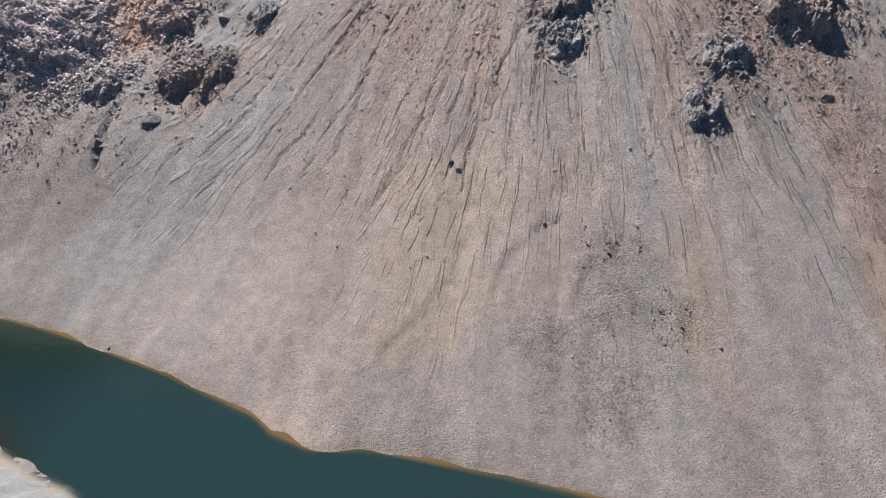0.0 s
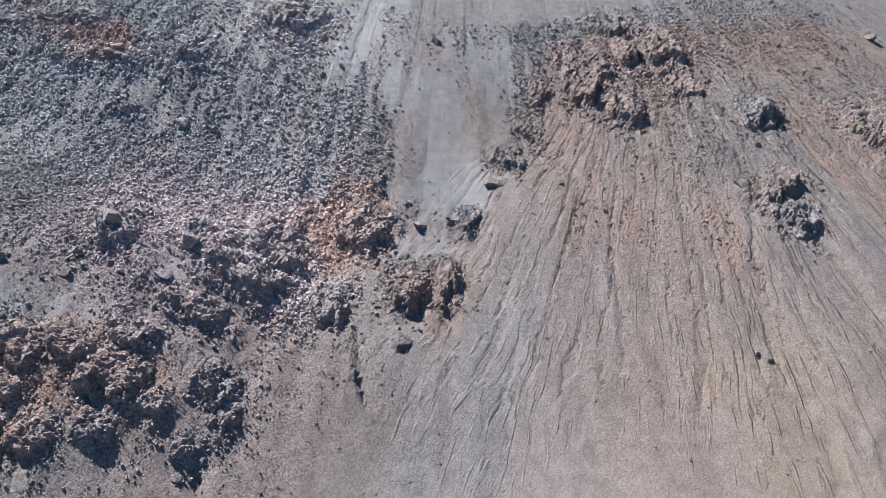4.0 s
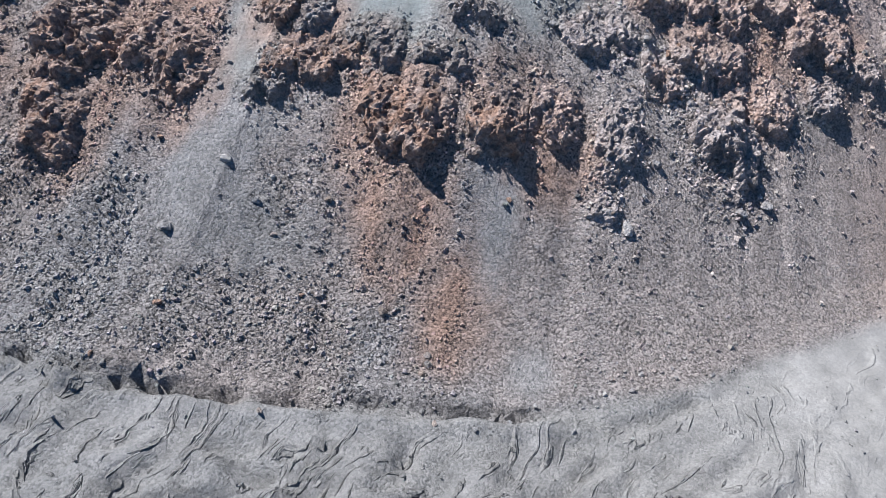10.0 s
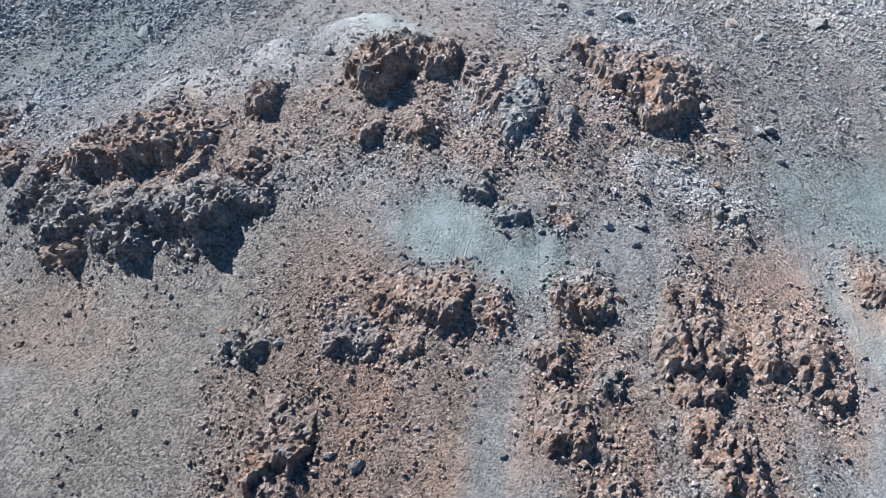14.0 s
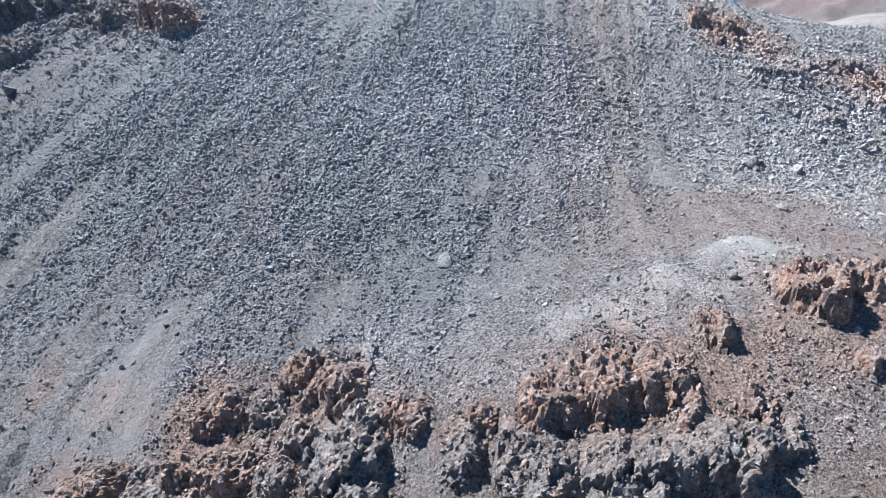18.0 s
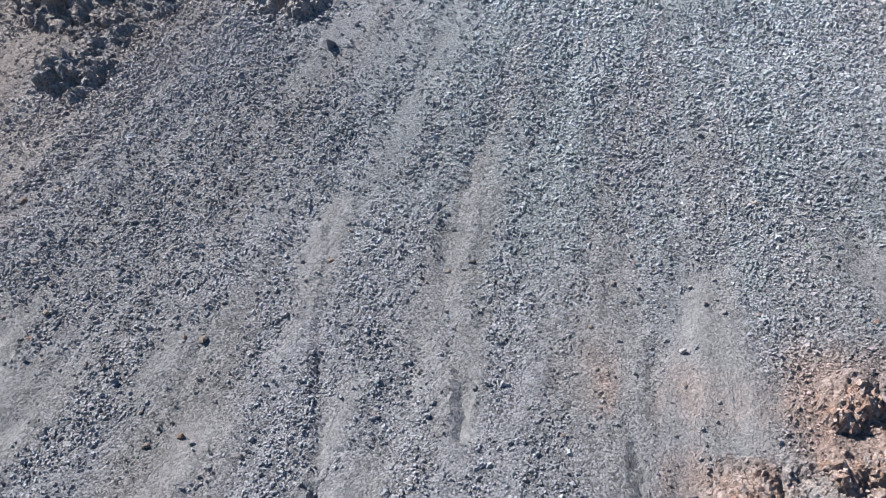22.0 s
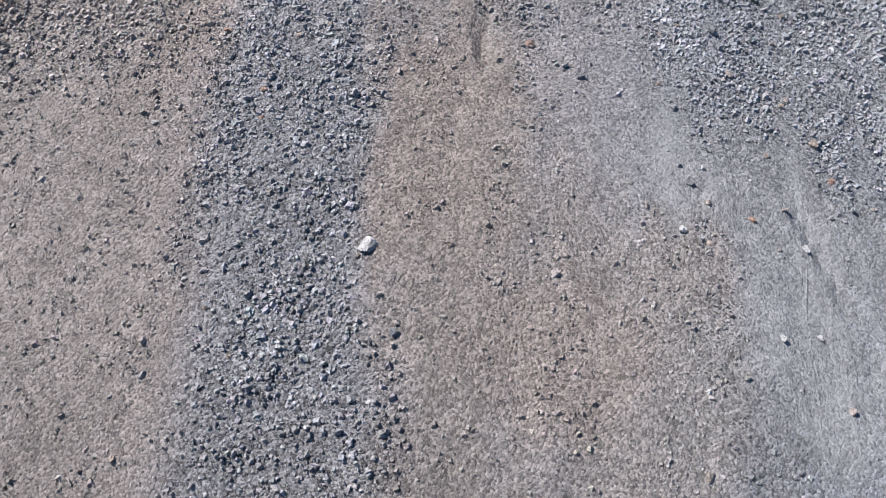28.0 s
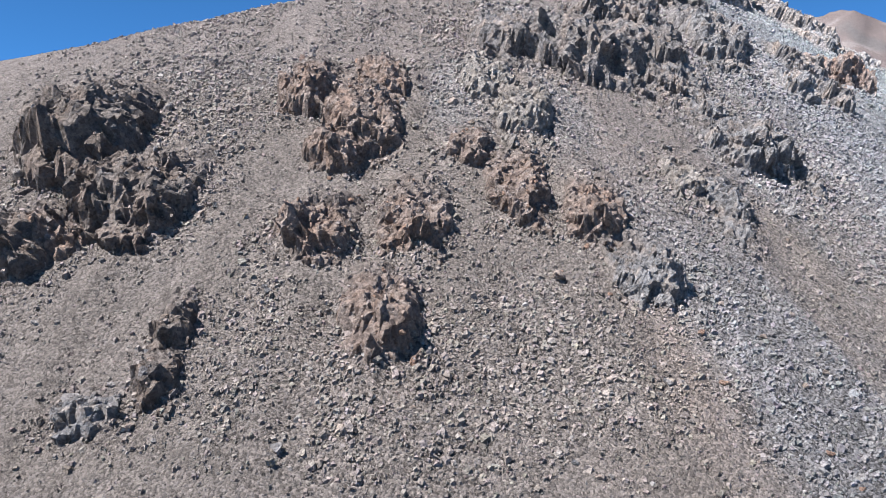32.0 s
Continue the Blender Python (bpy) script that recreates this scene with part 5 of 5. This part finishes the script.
def boulder(t, r, s, n):
    s = s * (0.75 if s < 0.7 else 0.85)
    v, f = BALLS[2]
    q = v * 1.3
    for _ in range(14):
        way = rng.normal(size=3)
        way /= np.linalg.norm(way)
        q = q - np.clip(q @ way - rng.uniform(0.5, 0.88), 0, None)[:, None] * way
    tag2 = cells(q / 0.5 + n * 2.9, n + 5)[2]
    q = q * (1 + 0.05 * (tag2 - 0.5))[:, None]
    q = q * (s * rng.uniform(0.9, 1.25), s * rng.uniform(0.75, 1.0), s * rng.uniform(0.6, 0.85))
    hue_, word = TONES[3] if (t, r) == (64.8, 201.1) else TONES[int(rng.integers(0, 4)) if rng.uniform() < 0.65 else 0]
    local = sample(soil, np.array([t]), np.array([r]))[0]
    own = 0.65 if s < 0.7 else 0.3 if t > 30 else 0.08
    col = (np.array(hue_) * own + local * (1 - own)) * (0.85 + 0.3 * tag2)[:, None]
    ob = put("boulder", q, f, col, 0.6, False, rock_mat)
    at, *_ = spot(t, r)
    ob.matrix_world = Matrix.Translation(at + Vector((0, 0, (0.28 if s < 0.7 else 0.05) * s))) @ pose(0, 0, 0, *rng.uniform(-25, 25, 2).tolist(), float(rng.uniform(0, 360)))
    where = "half buried in grey mud" if float(sample(mud, np.array([t]), np.array([r]))[0]) > 0.5 else "lying on the pale mud floor" if float(sample(pale, np.array([t]), np.array([r]))[0]) > 0.5 else "lying in stony talus"
    big = "large " if s > 0.9 else "small " if s < 0.4 else ""
    tagged(ob, f"{big}angular {word} lava boulder {where}", "boulder", "boulders on the slope")


BOULDERS = []
BOULDERS += [
    (-11.5, 134.8, 1.1), (-8.6, 165.1, 0.99), (-6.2, 161.4, 0.88), (-0.4, 174.8, 0.27), (0.9, 146.6, 0.55), (2.2, 169.5, 0.42),
    (2.4, 168.6, 0.38), (9, 147.1, 1.29), (9.9, 183.4, 0.23), (10.7, 150.3, 1.03), (12, 127.4, 0.87), (12, 150.2, 0.92),
    (12.1, 164.4, 1.1), (12.2, 157.3, 1.01), (16.7, 178.1, 0.62), (16.9, 162.5, 1.18), (17.2, 163.5, 0.55), (17.3, 154.1, 0.52),
    (18.7, 162.5, 1.64), (18.9, 166.5, 0.92), (19.9, 184.9, 0.51), (20.4, 186, 0.58), (20.9, 144.6, 0.85), (20.9, 164.5, 1.84),
    (21, 169.9, 0.73), (21.6, 196.8, 0.2), (22, 185.9, 0.45), (22.1, 197.1, 0.2), (22.2, 144.8, 0.98), (22.4, 180.1, 0.42),
    (22.4, 189.7, 0.68), (22.5, 197.8, 0.2),
]
BOULDERS += [
    (22.6, 171.1, 0.65), (22.6, 198.8, 0.2), (22.7, 189.5, 0.68), (23, 201.5, 0.2), (23.3, 200.9, 0.2), (23.5, 200.3, 0.2),
    (23.7, 138.3, 0.78), (23.8, 202, 0.2), (24.1, 176.7, 0.25), (24.1, 181.8, 0.41), (24.2, 202.8, 0.2), (24.5, 176.5, 0.26),
    (24.7, 202.9, 0.2), (24.9, 201.9, 0.2), (25, 176.3, 0.35), (25.3, 201.9, 0.2), (25.4, 171.1, 0.75), (25.8, 184, 0.45),
    (26, 200.1, 0.2), (26, 202.5, 0.2), (26.3, 203.6, 0.2), (26.7, 141.2, 1.09), (26.7, 204.8, 0.2), (26.8, 179.3, 0.21),
    (27.3, 185.7, 0.3), (27.4, 199.1, 0.21), (27.4, 200.3, 0.2), (27.6, 162.3, 1.18), (27.7, 178.3, 0.28), (27.7, 189, 0.36),
    (27.7, 200.1, 0.24), (27.8, 193.7, 0.22),
]
BOULDERS += [
    (27.9, 195, 0.39), (28, 198.2, 0.2), (28.3, 199, 0.31), (28.5, 148.3, 0.55), (28.5, 194.1, 0.34), (28.7, 181.9, 0.23),
    (28.9, 197.8, 0.49), (29, 189.6, 0.2), (29, 190.9, 0.33), (29.1, 200, 0.2), (29.4, 168.4, 0.57), (29.7, 180, 0.46),
    (30, 152.1, 0.72), (30, 167, 0.66), (30, 178.4, 0.54), (30.2, 192.1, 0.2), (30.2, 202.1, 0.27), (30.8, 148, 0.65),
    (30.8, 179.9, 0.39), (31, 177.9, 0.54), (32.1, 157.1, 0.86), (32.1, 184.6, 0.48), (32.1, 186.2, 0.47), (32.2, 187.3, 0.35),
    (32.2, 202.6, 0.23), (32.3, 201, 0.2), (32.5, 169.9, 0.77), (32.6, 186.7, 0.41), (32.8, 203.7, 0.23), (33.2, 206.6, 0.36),
    (33.3, 154.4, 0.79), (33.3, 181.9, 0.56),
]
BOULDERS += [
    (33.5, 202.5, 0.2), (33.6, 205.6, 0.2), (33.8, 170, 0.62), (34.1, 208, 0.21), (34.2, 204.5, 0.6), (34.3, 207.1, 0.2),
    (34.4, 208.3, 0.22), (34.5, 203.7, 0.5), (34.7, 190.3, 0.28), (34.8, 196.9, 0.2), (35, 151.2, 0.77), (35, 180.7, 0.32),
    (35.3, 152, 1.12), (35.4, 198.4, 0.47), (35.8, 198.3, 0.42), (36.2, 168.9, 0.63), (36.2, 179, 0.33), (36.4, 182.5, 0.38),
    (36.9, 194.5, 0.46), (38.1, 178.3, 0.5), (38.5, 198.2, 0.31), (39, 171.1, 0.39), (39.2, 168.3, 0.41), (40.7, 181.7, 0.32),
    (40.9, 171.9, 0.45), (41, 158.1, 0.28), (41.4, 179.1, 0.33), (41.8, 176.9, 0.31), (42.4, 177.6, 0.31), (43.3, 171.7, 0.45),
    (43.7, 173.3, 0.99), (45.9, 183.3, 0.22),
]
BOULDERS += [
    (47.7, 173.3, 0.31), (47.9, 127.5, 0.99), (48.3, 165.1, 0.31), (48.5, 181.5, 0.24), (48.7, 186.2, 0.2), (48.8, 181.2, 0.27),
    (49, 188.6, 0.2), (49.1, 190.2, 0.23), (49.2, 183.9, 0.3), (49.2, 185.5, 0.23), (49.5, 157.4, 0.34), (50.2, 183.8, 0.2),
    (50.4, 169, 0.26), (50.4, 180.3, 0.27), (50.4, 187.2, 0.2), (52.2, 184.7, 0.2), (52.3, 186.2, 0.2), (52.9, 169.5, 0.21),
    (55.5, 198.7, 0.2), (55.9, 196.3, 0.2), (56.1, 194.4, 0.2), (56.6, 191.5, 0.2), (57.6, 190.3, 0.2), (58.3, 162.5, 0.41),
    (58.5, 166.2, 1.09), (58.5, 192.9, 0.2), (58.9, 190.3, 0.2), (59, 152.7, 0.82), (59.2, 193.7, 0.2), (59.2, 199, 0.2),
    (59.3, 151.8, 0.79), (59.5, 197.3, 0.2),
]
BOULDERS += [
    (59.6, 192.2, 0.2), (59.9, 202.1, 0.23), (60.1, 196.3, 0.25), (60.1, 199.7, 0.21), (60.3, 195, 0.2), (60.4, 196.9, 0.2),
    (60.5, 200.3, 0.2), (60.8, 165.5, 0.37), (61.2, 195.7, 0.27), (61.2, 197.4, 0.29), (61.5, 197.3, 0.27), (61.6, 191.9, 0.28),
    (61.9, 196.6, 0.2), (63, 191.4, 0.2), (63.3, 160.3, 0.95), (64, 192, 0.2), (64.8, 165.6, 1.18), (64.8, 181.3, 0.5),
    (64.8, 201.1, 0.55), (64.9, 193.3, 0.2), (64.9, 205, 0.2), (65.3, 202.6, 0.2), (66.1, 189.5, 0.21), (66.1, 195.3, 0.22),
    (66.2, 204.3, 0.28), (66.3, 200.1, 0.21), (66.6, 203.4, 0.2), (66.6, 206.6, 0.2), (66.6, 208.8, 0.2), (66.7, 191.7, 0.29),
    (66.8, 196.6, 0.25), (67, 189.1, 0.23),
]
BOULDERS += [
    (67.2, 198.8, 0.22), (67.8, 198.1, 0.2), (67.9, 199.1, 0.2), (68.1, 193.8, 0.2), (68.6, 197.7, 0.2), (68.8, 194.7, 0.2),
    (69.1, 188.8, 0.63), (69.1, 197.8, 0.2), (69.3, 196.5, 0.2), (69.6, 190.7, 0.23), (69.7, 193.1, 0.2), (70.1, 192.8, 0.2),
    (70.1, 200, 0.22), (70.3, 194.5, 0.2), (70.5, 179.1, 0.5), (71, 194, 0.2), (71.4, 194.9, 0.2), (72, 196.9, 0.2),
    (72.1, 198.2, 0.37), (72.6, 177.1, 0.3), (72.8, 196.8, 0.2), (72.8, 197.9, 0.2), (72.9, 191.9, 0.23), (73.3, 197.9, 0.2),
    (73.6, 197.5, 0.29), (74, 195.9, 0.26), (74.3, 196.3, 0.53), (74.4, 194.3, 0.21), (75.3, 193.2, 0.22), (75.4, 180.5, 0.46),
]
BOULDERS += [
    (35.3, 151.4, 0.50), (33.7, 151.9, 0.92), (31.9, 155.4, 0.55), (29.9, 152.3, 0.54), (33.2, 153.8, 0.59), (34.8, 158.4, 0.56),
    (36.2, 168.0, 0.42), (28.9, 151.2, 0.47), (33.2, 170.5, 0.52), (31.0, 150.8, 0.43), (30.3, 151.2, 0.47), (26.6, 140.5, 1.01),
    (28.7, 141.6, 0.62), (29.2, 167.1, 0.44), (29.8, 178.1, 0.43), (30.7, 179.9, 0.33), (32.5, 169.2, 0.35), (34.3, 158.2, 0.46),
    (32.0, 150.5, 0.39), (29.8, 162.4, 0.37), (25.2, 144.1, 0.54), (30.2, 147.4, 0.41), (33.5, 146.8, 0.41),
]
for n, (t0, r0, s0) in enumerate(BOULDERS):
    boulder(t0, r0, s0, n + 1)

# ---- loose scree: far too many stones to count ----
def scree(name, label, t0, t1, number, seed, head=141):
    g = np.random.default_rng(seed)
    m = number * 4
    t, r = g.uniform(t0 - 2, t1 + 2, m), head + (211 - head) * g.uniform(0, 1, m) ** 0.85
    fine = sample(np.maximum(mud, silt), t, r)
    ok, craggy = sample(coarse, t, r) * (1 - 0.85 * fine), sample(rock, t, r)
    dens = 0.28 + 0.95 * ok + 0.5 * craggy + 0.35 * sample(apron, t, r) + 0.6 * sample(white, t, r) + 0.25 * sample(rust, t, r) - 0.32 * fine - 0.26 * sample(pale, t, r) - 0.12 * sample(fan, t, r) - 0.14 * sample(sandy, t, r)
    arc_ = np.radians(t) * 180
    dens = np.clip(dens, 0.012, 1.2) * (0.4 + 1.2 * ramp(0.35, 0.65, fractal(arc_ / 1.5, r / 14, 3, 101)))
    dry = ~((r > np.interp(t, WALL_TH, WALL_R) - 0.3) & (r < np.interp(t, NEAR_TH, NEAR_R) + 0.5) & (t < 15))
    dens = dens * np.clip((t - t0 + 2) / 4, 0, 1) * np.clip((t1 + 2 - t) / 4, 0, 1)
    keep = np.where((g.uniform(0, 0.95, m) < dens) & dry)[0][:number]
    t, r, ok, craggy = t[keep], r[keep], ok[keep], craggy[keep]
    n = len(t)
    s = np.clip(0.048 * np.exp(g.normal(0, 0.38, n)) * (1 + np.where(t < 41, 0.15, 0.34) * ok + 0.4 * craggy) * (1 - 0.25 * sample(fan, t, r)), 0.026, 0.24)
    s = s * np.where(g.uniform(0, 1, n) < 0.004 + 0.10 * sample(np.maximum(apron, 0.4 * rust), t, r), g.uniform(1.3, 2.2, n), 1.0)
    s = np.minimum(s, 0.17)
    big = s > 0.074
    s = s * (1 + np.where(t > 41, 0.55 * ramp(188, 150, r), 0.7 * ramp(180, 150, r)))       # larger blocks higher up
    a, ce, se = np.radians(t)[:, None], math.cos(radians(32)), math.sin(radians(32))
    base_z, hue_ = sample(zz, t, r), sample(soil, t, r) * np.clip(g.normal(1.2, 0.2, (n, 1)), 0.65, 1.6) * (1 + g.normal(0, 0.025, (n, 3)))
    verts, faces, cols, first = [], [], [], 0
    for pick, form, sides in ((big, STONE, STONE_SIDES), (~big, CHIP, CHIP_SIDES)):
        k, m = int(pick.sum()), len(form)
        size = s[pick][:, None]
        corner = (form[None] + g.uniform(-0.28, 0.28, (k, m, 3))) * (size * g.uniform((0.7, 0.7, 0.8), (1.25, 1.25, 1.4), (k, 3)))[:, None, :]
        for i, j, limit in ((1, 2, 0.4), (0, 2, 0.4), (0, 1, math.pi)):
            turn = g.uniform(-limit, limit, k)
            cs, sn = np.cos(turn)[:, None], np.sin(turn)[:, None]
            corner[..., i], corner[..., j] = corner[..., i] * cs - corner[..., j] * sn, corner[..., i] * sn + corner[..., j] * cs
        u, v, h = corner[..., 0], corner[..., 1], corner[..., 2]
        out_x, out_y, rad = -np.sin(a[pick]), -np.cos(a[pick]), r[pick][:, None]
        flat_v, flat_z = v * ce - h * se, v * se + h * ce          # up the slope, and out of it
        x = CX + rad * out_x - out_y * u - out_x * flat_v
        y = CY + rad * out_y + out_x * u - out_y * flat_v
        z = base_z[pick][:, None] + flat_z + 0.32 * size
        verts.append(np.stack([x, y, z], -1).reshape(-1, 3))
        faces.append((first + np.arange(k)[:, None, None] * m + sides[None]).reshape(-1, 3))
        cols.append(np.repeat(hue_[pick], m, 0))
        first += k * m
    ob = put(name, np.concatenate(verts), np.concatenate(faces), np.concatenate(cols), 0.6, False, stone_mat)
    tagged(ob, label, "scree", kind="stuff")


scree("loose_gravel", "fine tan gravel and stones on the fan above the lake", -12, 15, 62000, 1, 122)
scree("loose_rubble", "grey and rust rubble below the lava crags", 15, 41, 145000, 2, 122)
scree("loose_scree", "coarse blue-grey scree on the dome's flank", 41, 62, 195000, 3, 110)
scree("loose_stones", "olive-grey blocky scree below brown crags", 62, 79, 130000, 4, 122)

# ---- the larger loose stones nearest to the flight, one by one ----
g = np.random.default_rng(11)
LOOSE = BLOCKS["grey_rock"][:7] + BLOCKS["dark_rock"][:4] + BLOCKS["rust_rock"][:3]
placed = 0
while placed < 300:
    t, r = float(g.uniform(20, 76)), float(g.uniform(178, 206))
    here = [float(sample(field, np.array([t]), np.array([r]))[0]) for field in (coarse, apron, pale, rock, silt)]
    if here[2] > 0.1 or here[3] > 0.3 or here[4] > 0.3 or g.uniform() > 0.15 + max(here[0], here[1]):
        continue
    s = float(np.clip(0.17 * math.exp(g.normal(0, 0.25)), 0.11, 0.30))
    stone = new("stone", LOOSE[int(g.integers(0, len(LOOSE)))])
    stone.parent = ground
    stone.matrix_world = Matrix.Translation(spot(t, r)[0] + Vector((0, 0, 0.25 * s))) @ pose(0, 0, 0, *g.uniform(-30, 30, 2).tolist(), float(g.uniform(0, 360))) @ Matrix.Diagonal((s, s * float(g.uniform(0.7, 1.1)), s * float(g.uniform(0.6, 0.9)), 1))
    placed += 1
